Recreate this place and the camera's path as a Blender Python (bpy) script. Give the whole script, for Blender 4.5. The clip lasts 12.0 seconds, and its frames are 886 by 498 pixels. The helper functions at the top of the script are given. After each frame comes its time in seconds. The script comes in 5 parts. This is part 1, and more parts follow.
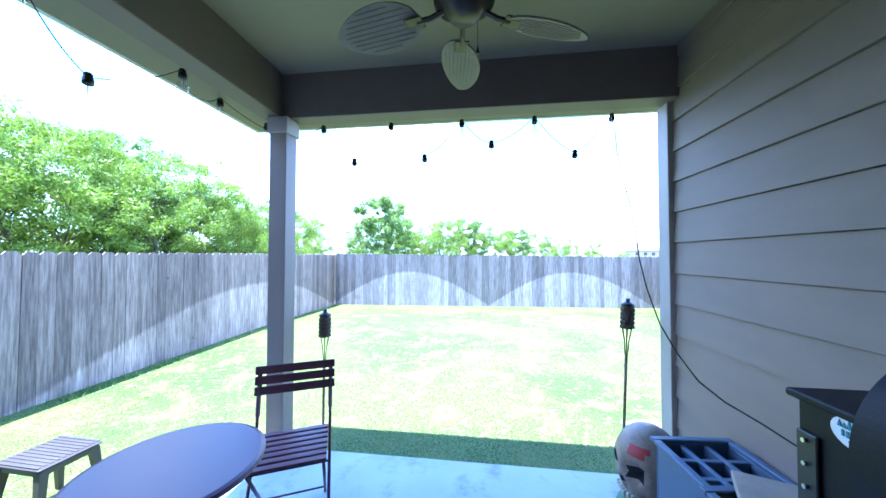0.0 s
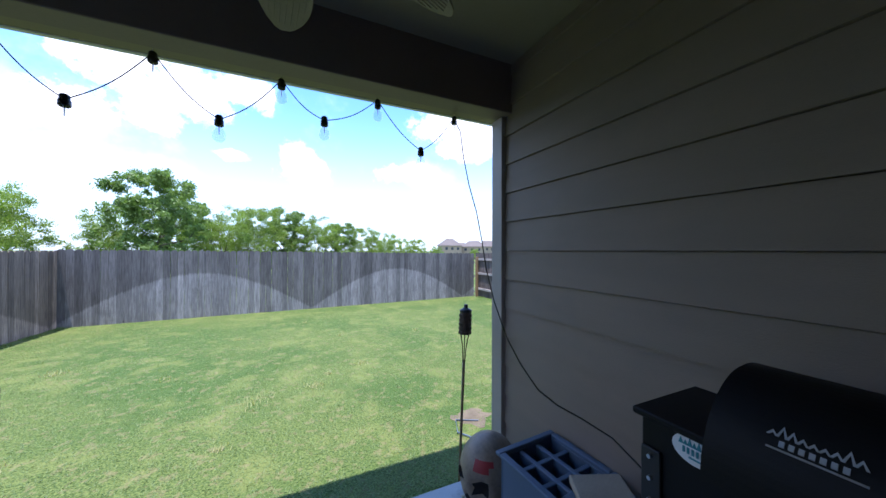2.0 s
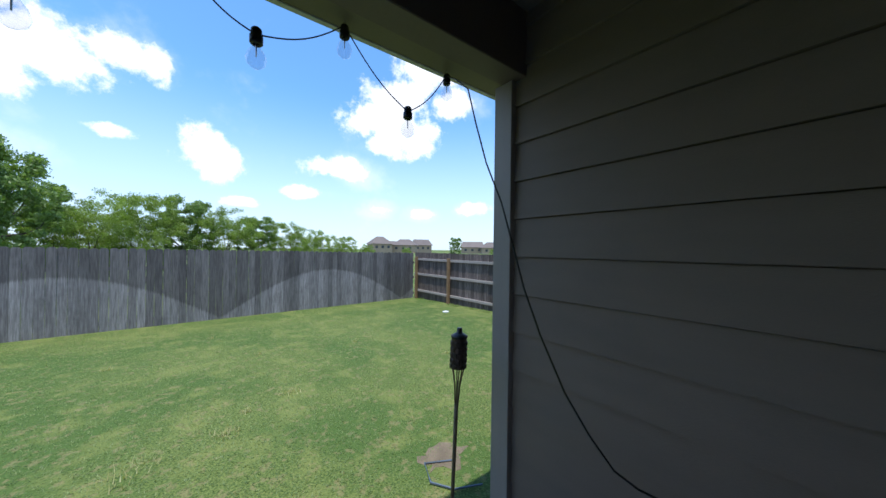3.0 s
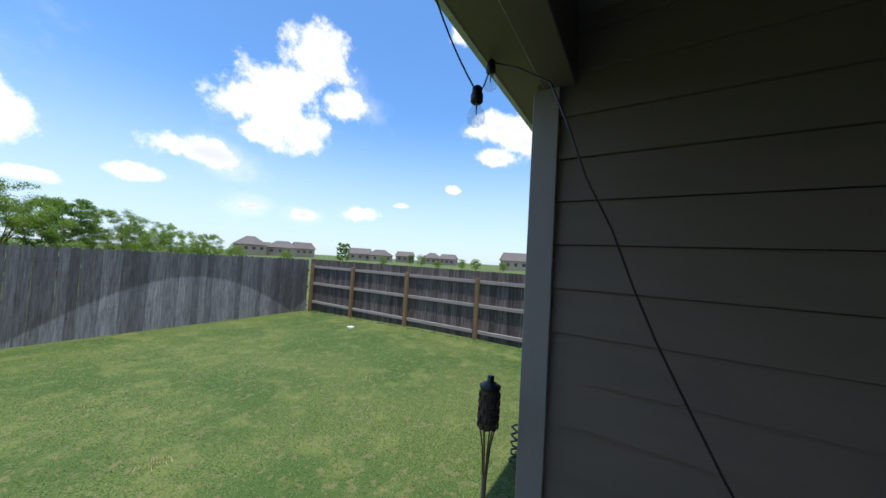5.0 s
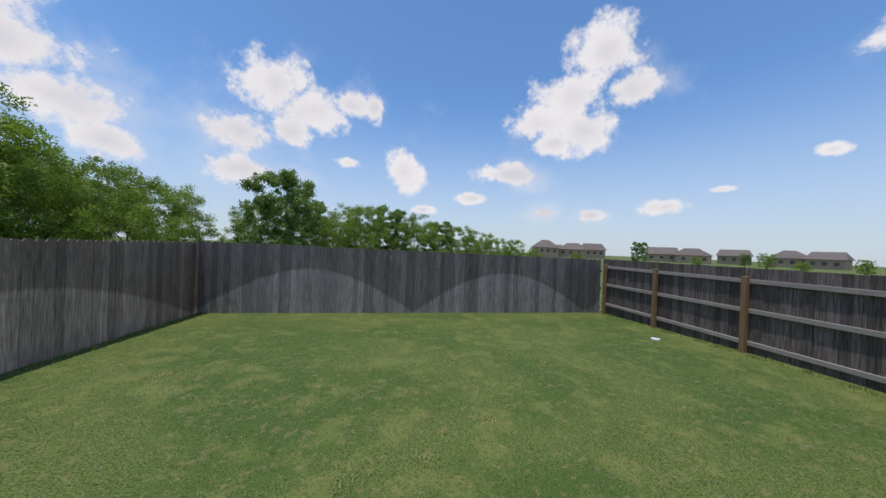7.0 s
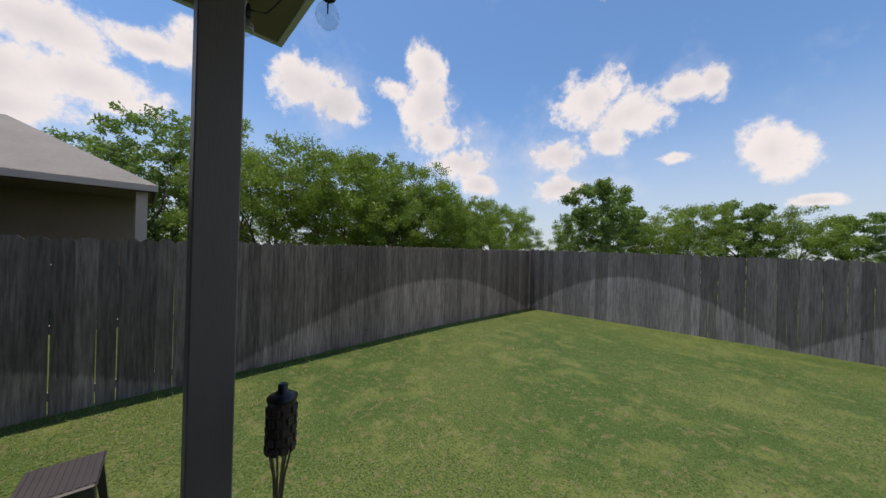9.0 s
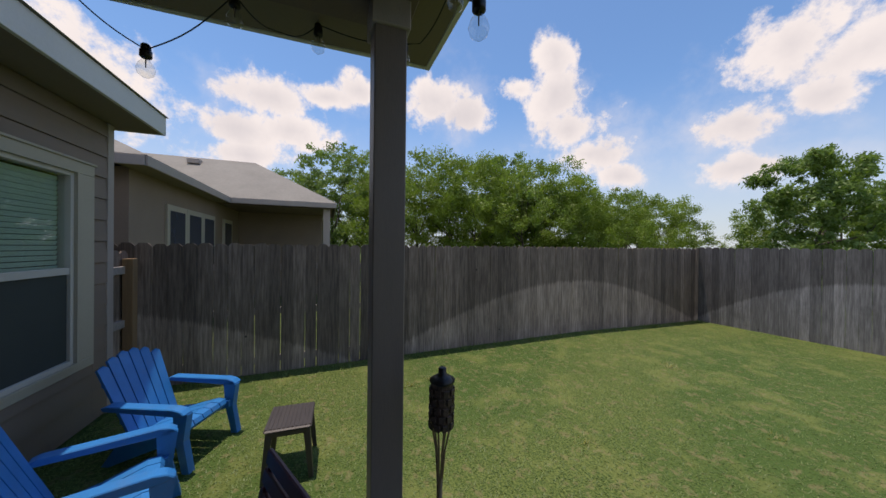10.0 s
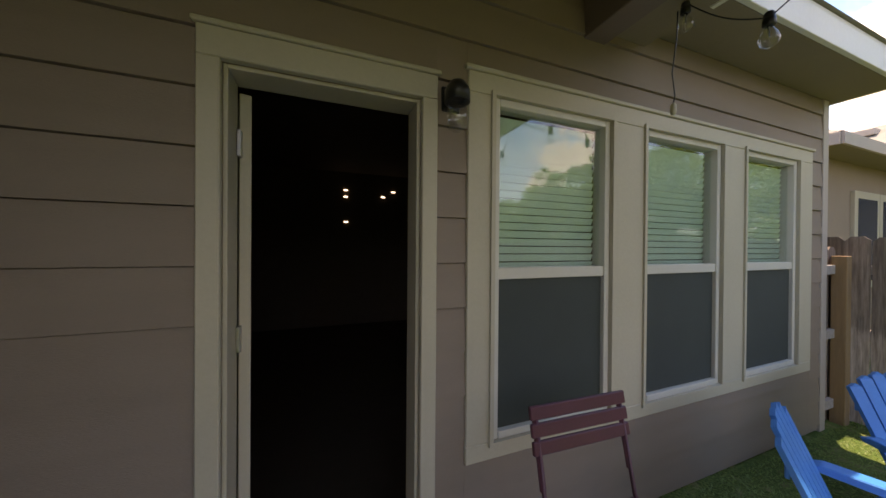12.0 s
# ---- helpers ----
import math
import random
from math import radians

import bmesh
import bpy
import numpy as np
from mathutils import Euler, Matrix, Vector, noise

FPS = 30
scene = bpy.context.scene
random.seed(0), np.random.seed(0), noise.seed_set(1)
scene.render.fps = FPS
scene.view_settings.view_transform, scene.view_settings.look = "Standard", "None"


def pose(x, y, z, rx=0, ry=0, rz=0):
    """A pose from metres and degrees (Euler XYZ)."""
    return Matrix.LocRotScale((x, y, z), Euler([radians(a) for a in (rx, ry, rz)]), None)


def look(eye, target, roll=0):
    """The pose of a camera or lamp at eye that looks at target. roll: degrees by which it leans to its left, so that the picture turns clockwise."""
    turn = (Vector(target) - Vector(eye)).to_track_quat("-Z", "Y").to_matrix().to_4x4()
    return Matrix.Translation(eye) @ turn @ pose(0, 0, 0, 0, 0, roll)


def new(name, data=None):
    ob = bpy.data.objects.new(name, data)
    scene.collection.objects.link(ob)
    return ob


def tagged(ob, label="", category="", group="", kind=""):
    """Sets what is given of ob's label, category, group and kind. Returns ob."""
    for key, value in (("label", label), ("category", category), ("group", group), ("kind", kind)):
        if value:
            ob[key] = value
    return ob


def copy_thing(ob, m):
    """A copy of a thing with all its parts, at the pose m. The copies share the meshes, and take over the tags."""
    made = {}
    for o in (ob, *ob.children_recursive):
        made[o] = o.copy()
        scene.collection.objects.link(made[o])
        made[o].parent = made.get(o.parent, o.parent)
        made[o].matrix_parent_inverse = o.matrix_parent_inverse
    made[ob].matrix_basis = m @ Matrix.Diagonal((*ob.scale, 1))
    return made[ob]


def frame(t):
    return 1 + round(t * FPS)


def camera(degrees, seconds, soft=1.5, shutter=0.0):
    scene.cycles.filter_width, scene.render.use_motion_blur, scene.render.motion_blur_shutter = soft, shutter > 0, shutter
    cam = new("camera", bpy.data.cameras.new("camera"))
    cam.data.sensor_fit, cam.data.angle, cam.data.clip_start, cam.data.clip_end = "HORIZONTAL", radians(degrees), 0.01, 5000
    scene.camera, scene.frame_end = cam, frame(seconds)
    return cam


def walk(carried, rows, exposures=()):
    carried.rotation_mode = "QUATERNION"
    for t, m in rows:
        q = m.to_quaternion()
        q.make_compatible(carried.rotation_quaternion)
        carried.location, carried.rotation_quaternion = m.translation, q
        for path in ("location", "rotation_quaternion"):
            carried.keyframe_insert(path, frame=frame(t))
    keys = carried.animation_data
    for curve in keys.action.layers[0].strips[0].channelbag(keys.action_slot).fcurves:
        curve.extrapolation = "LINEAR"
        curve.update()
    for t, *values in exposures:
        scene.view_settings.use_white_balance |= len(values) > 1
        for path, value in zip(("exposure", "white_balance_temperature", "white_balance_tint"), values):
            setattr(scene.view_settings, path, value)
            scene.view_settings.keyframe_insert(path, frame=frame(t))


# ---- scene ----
cam = camera(110.0, 12.0)
PATH = [
    (0, (-1.252, 0.059, 1.493), (-1.496, 2.044, 1.540), 0.09),
    (0.5, (-1.259, 0.127, 1.505), (-1.126, 2.122, 1.546), 0.07),
    (1, (-1.280, 0.187, 1.522), (-0.807, 2.130, 1.550), 0.25),
    (1.5, (-1.274, 0.271, 1.546), (-0.626, 2.163, 1.579), 0.80),
    (2, (-1.291, 0.459, 1.582), (-0.462, 2.280, 1.592), 0.18),
    (2.5, (-1.281, 0.818, 1.621), (-0.273, 2.545, 1.612), 0.49),
    (3, (-1.301, 1.157, 1.615), (-0.088, 2.748, 1.619), 0.75),
    (3.5, (-1.336, 1.459, 1.621), (0.118, 2.831, 1.639), 1.56),
    (3.7, (-1.333, 1.581, 1.617), (0.237, 2.821, 1.631), 1.38),
    (5.3, (-1.499, 1.944, 1.678), (0.193, 3.007, 1.758), 3.37),
    (5.5, (-1.482, 1.971, 1.676), (0.124, 3.161, 1.743), 3.21),
    (6, (-1.509, 2.015, 1.691), (-0.226, 3.548, 1.723), 3.06),
    (6.5, (-1.455, 2.073, 1.646), (-0.664, 3.910, 1.666), 2.27),
    (7, (-1.416, 2.078, 1.629), (-1.145, 4.059, 1.626), 2.27),
    (7.5, (-1.417, 2.109, 1.568), (-1.654, 4.095, 1.561), 2.09),
    (7.7, (-1.416, 2.128, 1.539), (-1.845, 4.082, 1.531), 1.94),
    (9.3, (-1.370, 2.002, 1.528), (-2.959, 3.217, 1.516), 1.15),
    (9.5, (-1.355, 1.986, 1.540), (-3.023, 3.090, 1.520), 0.67),
    (10, (-1.416, 1.967, 1.511), (-3.289, 2.667, 1.502), 0.60),
    (10.5, (-1.419, 1.885, 1.500), (-3.417, 1.803, 1.489), 0.70),
    (11, (-1.399, 1.643, 1.534), (-3.162, 0.701, 1.474), 1.12),
    (11.5, (-1.414, 1.485, 1.489), (-2.706, -0.041, 1.434), 0.92),
    (12, (-1.435, 1.254, 1.409), (-2.167, -0.606, 1.398), 0.44),
]

EXPO = [(0.0, 3.05, 5050, 17), (0.5, 2.5, 5300, 17), (1.0, 1.85, 5500, 21), (1.5, 1.5, 5700, 21), (2.0, 1.2, 5850, 20), (2.5, 0.85, 6050, 16),
        (3.0, 0.5, 6150, 12), (3.7, 0.35, 6250, 12), (5.3, 0.22, 6350, 13), (6.5, -0.25, 6600, 14), (9.3, -0.2, 7300, 18), (10.5, 0.05, 7900, 21),
        (11.0, 0.47, 8800, 23), (11.5, 0.86, 9100, 24), (12.0, 1.4, 10000, 27)]
walk(cam, [(t, look(eye, target, roll)) for t, eye, target, roll in PATH], EXPO)

# ---- world, sun, exposure ----
SUN_TO = Vector((-0.14, -0.10, 1.0)).normalized()


def nt(tree, kind, **props):
    n = tree.nodes.new(kind)
    for k, v in props.items():
        n.inputs[k].default_value = v
    return n


def math_node(tree, op, a, b=None, clamp=False):
    n = tree.nodes.new("ShaderNodeMath")
    n.operation, n.use_clamp = op, clamp
    for i, v in enumerate((a, b)):
        if v is None:
            continue
        if isinstance(v, (int, float)):
            n.inputs[i].default_value = v
        else:
            tree.links.new(v, n.inputs[i])
    return n.outputs[0]


def mix_rgb(tree, fac, a, b, mode="MIX"):
    n = tree.nodes.new("ShaderNodeMix")
    n.data_type, n.blend_type = "RGBA", mode
    for sock, v in ((n.inputs[0], fac), (n.inputs[6], a), (n.inputs[7], b)):
        if isinstance(v, (int, float)):
            sock.default_value = v
        elif isinstance(v, (tuple, list)):
            sock.default_value = (*v, 1)[:4]
        else:
            tree.links.new(v, sock)
    return n.outputs[2]


def ramp(tree, fac, lo, hi, smooth=True):
    n = tree.nodes.new("ShaderNodeMapRange")
    n.interpolation_type = "SMOOTHSTEP" if smooth else "LINEAR"
    tree.links.new(fac, n.inputs[0])
    n.inputs[1].default_value, n.inputs[2].default_value = lo, hi
    return n.outputs[0]


# clouds: azimuth from north towards east, elevation, half width, half height (degrees)
CLOUDS = [(34, 30.5, 4, 3.2), (29.5, 25.5, 4.6, 3.2), (24, 21.7, 4.6, 2.4), (31.5, 19.8, 4.2, 2.8), (38, 24.8, 3.2, 2), (27, 18.5, 3.4, 1.4), (19.4, 13.6, 4.4, 1.4),
          (67, 24, 4.4, 1.7), (72, 21.5, 3.4, 2), (67, 18.7, 3.4, 1.2), (59, 13.1, 1, 0.6), (43.3, 7.6, 2.2, 0.9), (33, 6.5, 1.8, 0.8), (25.7, 7, 1.7, 0.8), (12.8, 9.4, 2.4, 0.8), (3.9, 7, 1.8, 0.6), (49.4, 9.6, 1.3, 0.4),
          (0.2, 13.6, 2.8, 2.7), (-21.5, 24, 4.4, 3.2), (-16, 21.3, 5, 2.8), (-9.5, 23.2, 3.2, 1.6), (-5.5, 23.4, 1.5, 1.8), (-25.5, 16.5, 3.8, 2.2), (-18.5, 17.8, 2.8, 2), (-9.5, 14.2, 2, 0.8), (-26, 11, 4, 1.6),
          (-50, 30.2, 2.8, 2.8), (-50, 25, 4, 3.6), (-48, 19.8, 4.8, 3), (-44, 15.5, 4.4, 2.4), (-40, 11.5, 3, 1.8), (-56, 26.4, 3, 1.3), (-71.4, 25.4, 4.2, 3.2), (-65.5, 23, 4.2, 2.5),
          (-99, 22.6, 6, 2.5), (-103, 17.5, 5, 2.6), (-95.5, 18.5, 5, 2.2), (-102, 13.8, 5, 1.8), (-90.5, 24.2, 4.5, 1.5), (-84.8, 26, 3, 1.8), (-19, 38, 2, 1.6), (59.5, 37.5, 2, 1.8),
          (-122, 20, 8, 5), (100, 30, 18, 7), (150, 35, 20, 9), (-160, 36, 22, 9), (120, 15, 14, 5), (-140, 14, 12, 5)]


def make_world():
    world = bpy.data.worlds.new("sky")
    scene.world = world
    world.use_nodes = True
    t = world.node_tree
    t.nodes.clear()
    sky = t.nodes.new("ShaderNodeTexSky")
    sky.sky_type, sky.sun_disc = "NISHITA", False
    sky.sun_elevation = math.asin(SUN_TO.z)
    sky.sun_rotation = math.atan2(SUN_TO.x, SUN_TO.y)
    sky.air_density, sky.dust_density, sky.ozone_density = 1.0, 0.4, 1.6
    geo = t.nodes.new("ShaderNodeTexCoord")
    sep = t.nodes.new("ShaderNodeSeparateXYZ")
    t.links.new(geo.outputs["Generated"], sep.inputs[0])
    az = math_node(t, "MULTIPLY", math_node(t, "ARCTAN2", sep.outputs[0], sep.outputs[1]), 57.2958)
    el = math_node(t, "MULTIPLY", math_node(t, "ARCSINE", sep.outputs[2]), 57.2958)
    nz = nt(t, "ShaderNodeTexNoise", Scale=13.0, Detail=9.0, Roughness=0.66)
    t.links.new(geo.outputs["Generated"], nz.inputs["Vector"])
    nz2 = nt(t, "ShaderNodeTexNoise", Scale=3.2, Detail=7.0, Roughness=0.6)
    t.links.new(geo.outputs["Generated"], nz2.inputs["Vector"])
    field = None
    for a, e, wa, we in CLOUDS:
        dx = math_node(t, "DIVIDE", math_node(t, "SUBTRACT", az, a), wa * 1.5)
        dy = math_node(t, "DIVIDE", math_node(t, "SUBTRACT", el, e), we * 1.5)
        r = math_node(t, "SUBTRACT", 1.0, math_node(t, "SQRT", math_node(t, "ADD", math_node(t, "MULTIPLY", dx, dx), math_node(t, "MULTIPLY", dy, dy))))
        field = r if field is None else math_node(t, "MAXIMUM", field, r)
    field = math_node(t, "MAXIMUM", field, -0.9)
    lump = math_node(t, "MULTIPLY", math_node(t, "SUBTRACT", nz.outputs[0], 0.5), 2.3)
    dens = math_node(t, "ADD", field, lump)
    puff = ramp(t, dens, -0.02, 0.5)
    thin = math_node(t, "MULTIPLY", ramp(t, math_node(t, "ADD", nz2.outputs[0], math_node(t, "MULTIPLY", field, 0.12)), 0.47, 0.74), 0.5)
    cover = math_node(t, "MAXIMUM", puff, thin)
    core = ramp(t, math_node(t, "ADD", field, math_node(t, "MULTIPLY", math_node(t, "SUBTRACT", nz2.outputs[0], 0.5), 3.0)), 0.1, 1.3)
    white = mix_rgb(t, core, (9.6, 9.8, 10.2), (7.4, 7.7, 8.4))
    haze = ramp(t, el, 26.0, -2.0)
    clear = mix_rgb(t, 1.0, sky.outputs[0], (1.15, 1.68, 2.05), "MULTIPLY")
    skyc = mix_rgb(t, math_node(t, "MULTIPLY", haze, 0.8), clear, (6.3, 7.1, 8.3))
    col = mix_rgb(t, cover, skyc, white)
    bg = nt(t, "ShaderNodeBackground", Strength=0.10)
    t.links.new(col, bg.inputs[0])
    out = t.nodes.new("ShaderNodeOutputWorld")
    t.links.new(bg.outputs[0], out.inputs[0])


make_world()
sun = new("sun", bpy.data.lights.new("sun", "SUN"))
sun.data.energy, sun.data.angle, sun.data.color = 3.9, radians(0.53), (1.0, 0.96, 0.9)
sun.matrix_world = look(SUN_TO * 30, (0, 0, 0))


# ---- materials ----
def material(name, base, rough=0.6, metal=0.0, var=0.12, scale=6.0, fine=60.0, bump=0.1, bump_scale=None, stretch=(1, 1, 1), rand=0.0, dirt=None, spec=0.5):
    m = bpy.data.materials.new(name)
    m.use_nodes = True
    t = m.node_tree
    b = t.nodes["Principled BSDF"]
    co = t.nodes.new("ShaderNodeTexCoord")
    mp = t.nodes.new("ShaderNodeMapping")
    mp.inputs["Scale"].default_value = stretch
    geo = t.nodes.new("ShaderNodeNewGeometry")
    t.links.new(geo.outputs["Position"], mp.inputs[0])
    big = nt(t, "ShaderNodeTexNoise", Scale=scale, Detail=4.0)
    small = nt(t, "ShaderNodeTexNoise", Scale=fine, Detail=3.0)
    t.links.new(mp.outputs[0], big.inputs["Vector"])
    t.links.new(mp.outputs[0], small.inputs["Vector"])
    k = math_node(t, "ADD", math_node(t, "MULTIPLY", big.outputs[0], 0.65), math_node(t, "MULTIPLY", small.outputs[0], 0.35))
    k = ramp(t, k, 0.3, 0.7, False)
    if rand:
        info = t.nodes.new("ShaderNodeObjectInfo")
        k = math_node(t, "ADD", math_node(t, "MULTIPLY", k, 1 - rand), math_node(t, "MULTIPLY", info.outputs["Random"], rand))
    lo, hi = [c * (1 - var) for c in base], [min(1, c * (1 + var)) for c in base]
    col = mix_rgb(t, k, lo, hi)
    if dirt:
        dn = nt(t, "ShaderNodeTexNoise", Scale=dirt[1], Detail=6.0, Roughness=0.65)
        t.links.new(geo.outputs["Position"], dn.inputs["Vector"])
        col = mix_rgb(t, math_node(t, "MULTIPLY", ramp(t, dn.outputs[0], 0.5, 0.72), dirt[2]), col, dirt[0])
    t.links.new(col, b.inputs["Base Color"])
    b.inputs["Roughness"].default_value, b.inputs["Metallic"].default_value = rough, metal
    b.inputs["Specular IOR Level"].default_value = spec
    if bump:
        bn = nt(t, "ShaderNodeBump", Strength=bump, Distance=0.004)
        t.links.new(small.outputs[0], bn.inputs["Height"])
        t.links.new(bn.outputs[0], b.inputs["Normal"])
    return m


SIDING = material("painted_siding", (0.225, 0.172, 0.134), 0.62, var=0.08, scale=1.5, fine=90, bump=0.25, stretch=(1, 1, 6), dirt=((0.14, 0.115, 0.095), 1.3, 0.25))
TRIM = material("painted_trim", (0.37, 0.32, 0.285), 0.5, var=0.07, scale=2, fine=80, bump=0.25, stretch=(3, 3, 0.5))
POST_PAINT = material("painted_post", (0.21, 0.165, 0.138), 0.5, var=0.1, scale=2, fine=70, bump=0.2, stretch=(4, 4, 0.5))
CASING = material("window_casing_paint", (0.43, 0.39, 0.30), 0.5, var=0.06, scale=2, fine=70, bump=0.12)
BEAM = material("beam_paint", (0.16, 0.118, 0.105), 0.55, var=0.08, scale=2, fine=60, bump=0.15)
SOFFIT = material("soffit_paint", (0.2, 0.165, 0.115), 0.6, var=0.07, scale=2, fine=60, bump=0.12)
CEILING = material("ceiling_paint", (0.24, 0.2, 0.145), 0.7, var=0.06, scale=1.5, fine=60, bump=0.1)
GUTTER = material("fascia_paint", (0.62, 0.62, 0.58), 0.45, var=0.06, scale=2, fine=60, bump=0.1)
CONCRETE = material("slab_concrete", (0.42, 0.42, 0.41), 0.85, var=0.12, scale=3, fine=140, bump=0.3, dirt=((0.2, 0.2, 0.21), 4.5, 0.7))
VINYL = material("window_vinyl", (0.52, 0.50, 0.44), 0.4, var=0.04, bump=0.03)
BLIND = material("blind_slat", (0.50, 0.64, 0.56), 0.5, var=0.05, bump=0.0)
SCREEN = material("insect_screen", (0.035, 0.045, 0.04), 0.8, var=0.1, scale=4, fine=300, bump=0.1)
# room walls: the gloom of the unlit room is put into this dark colour
DARKROOM = material("unlit_room_wall", (0.10, 0.07, 0.05), 0.8, var=0.1, bump=0.05)
MAROON = material("maroon_metal", (0.09, 0.022, 0.035), 0.42, metal=0.0, var=0.15, scale=9, fine=120, bump=0.06)
TABLEP = material("table_enamel", (0.075, 0.03, 0.055), 0.38, var=0.1, scale=8, fine=150, bump=0.05)
BLUE = material("blue_plastic", (0.012, 0.19, 0.50), 0.42, var=0.12, scale=8, fine=200, bump=0.08, dirt=((0.1, 0.17, 0.3), 9, 0.25))
DKBROWN = material("dark_brown_plastic", (0.055, 0.046, 0.04), 0.45, var=0.15, scale=10, fine=150, bump=0.1)
BLACK = material("black_paint", (0.0035, 0.0035, 0.0045), 0.5, var=0.3, scale=5, fine=200, bump=0.1, spec=0.22)
SOCKET = material("black_hollow", (0.012, 0.01, 0.009), 0.9, var=0.2, bump=0.1)
TEETH = material("ivory_paint", (0.42, 0.38, 0.28), 0.5, var=0.15, scale=20, bump=0.1)
SCREENED = material("dark_interior_items", (0.03, 0.025, 0.025), 0.7, var=0.2, bump=0.1)
BLACKGLOSS = material("black_rubber", (0.012, 0.012, 0.012), 0.4, var=0.2, bump=0.02)
BRONZE = material("fan_bronze", (0.07, 0.055, 0.045), 0.35, metal=0.7, var=0.1, bump=0.03)
BLADE = material("fan_blade_wicker", (0.2, 0.16, 0.13), 0.6, var=0.12, scale=10, fine=80, bump=0.3)
BAMBOO = material("bamboo", (0.22, 0.15, 0.07), 0.5, var=0.3, scale=20, fine=90, bump=0.2, stretch=(2, 2, 0.3))
WICKER = material("torch_wicker", (0.075, 0.045, 0.03), 0.6, var=0.5, scale=40, fine=160, bump=0.5)
GREYBLUE = material("blue_grey_plastic", (0.085, 0.12, 0.17), 0.5, var=0.1, scale=6, fine=120, bump=0.08, dirt=((0.1, 0.11, 0.12), 7, 0.3))
CARDBOARD = material("worn_tan_board", (0.33, 0.27, 0.2), 0.8, var=0.15, scale=9, fine=100, bump=0.2, dirt=((0.12, 0.1, 0.09), 10, 0.4))
SKULLM = material("weathered_skull_paint", (0.26, 0.19, 0.13), 0.5, var=0.3, scale=12, fine=60, bump=0.2, dirt=((0.08, 0.06, 0.05), 14, 0.5))
REDM = material("red_patch_paint", (0.35, 0.03, 0.03), 0.5, var=0.2, bump=0.1)
GREENM = material("green_base_paint", (0.07, 0.13, 0.06), 0.6, var=0.3, scale=15, bump=0.2)
WHITEP = material("white_print", (0.7, 0.72, 0.74), 0.4, var=0.04, bump=0.0)
BADGE = material("badge_metal_paint", (0.36, 0.37, 0.39), 0.35, var=0.05, bump=0.0)
TEAL = material("teal_print", (0.03, 0.22, 0.28), 0.5, var=0.05, bump=0.0)
STEEL = material("brushed_steel", (0.55, 0.55, 0.55), 0.3, metal=1.0, var=0.1, bump=0.05)
ROPE = material("twine", (0.42, 0.38, 0.3), 0.9, var=0.2, scale=30, bump=0.3)
SHINGLE = material("tan_shingles", (0.24, 0.228, 0.2), 0.9, var=0.16, scale=1.5, fine=14, bump=0.5)
BARK = material("bark", (0.085, 0.07, 0.055), 0.9, var=0.4, scale=9, fine=50, bump=0.6, stretch=(1, 1, 0.3))
DIRT = material("bare_soil", (0.14, 0.11, 0.07), 0.95, var=0.3, scale=8, fine=90, bump=0.5)
FARWALL = material("far_stucco", (0.34, 0.27, 0.2), 0.8, var=0.25, scale=0.3, fine=2, rand=0.5, bump=0)
FARROOF = material("far_roof", (0.13, 0.11, 0.10), 0.9, var=0.2, scale=0.4, fine=3, rand=0.4, bump=0)
FARGLASS = material("far_window", (0.05, 0.06, 0.08), 0.2, var=0.1, bump=0)
POSTWOOD = material("cedar_post", (0.23, 0.145, 0.075), 0.85, var=0.25, scale=6, fine=60, bump=0.4, stretch=(6, 6, 0.4), rand=0.3)
RAILWOOD = material("weathered_rail", (0.30, 0.27, 0.25), 0.85, var=0.25, scale=5, fine=60, bump=0.4, stretch=(6, 0.6, 6), rand=0.3)


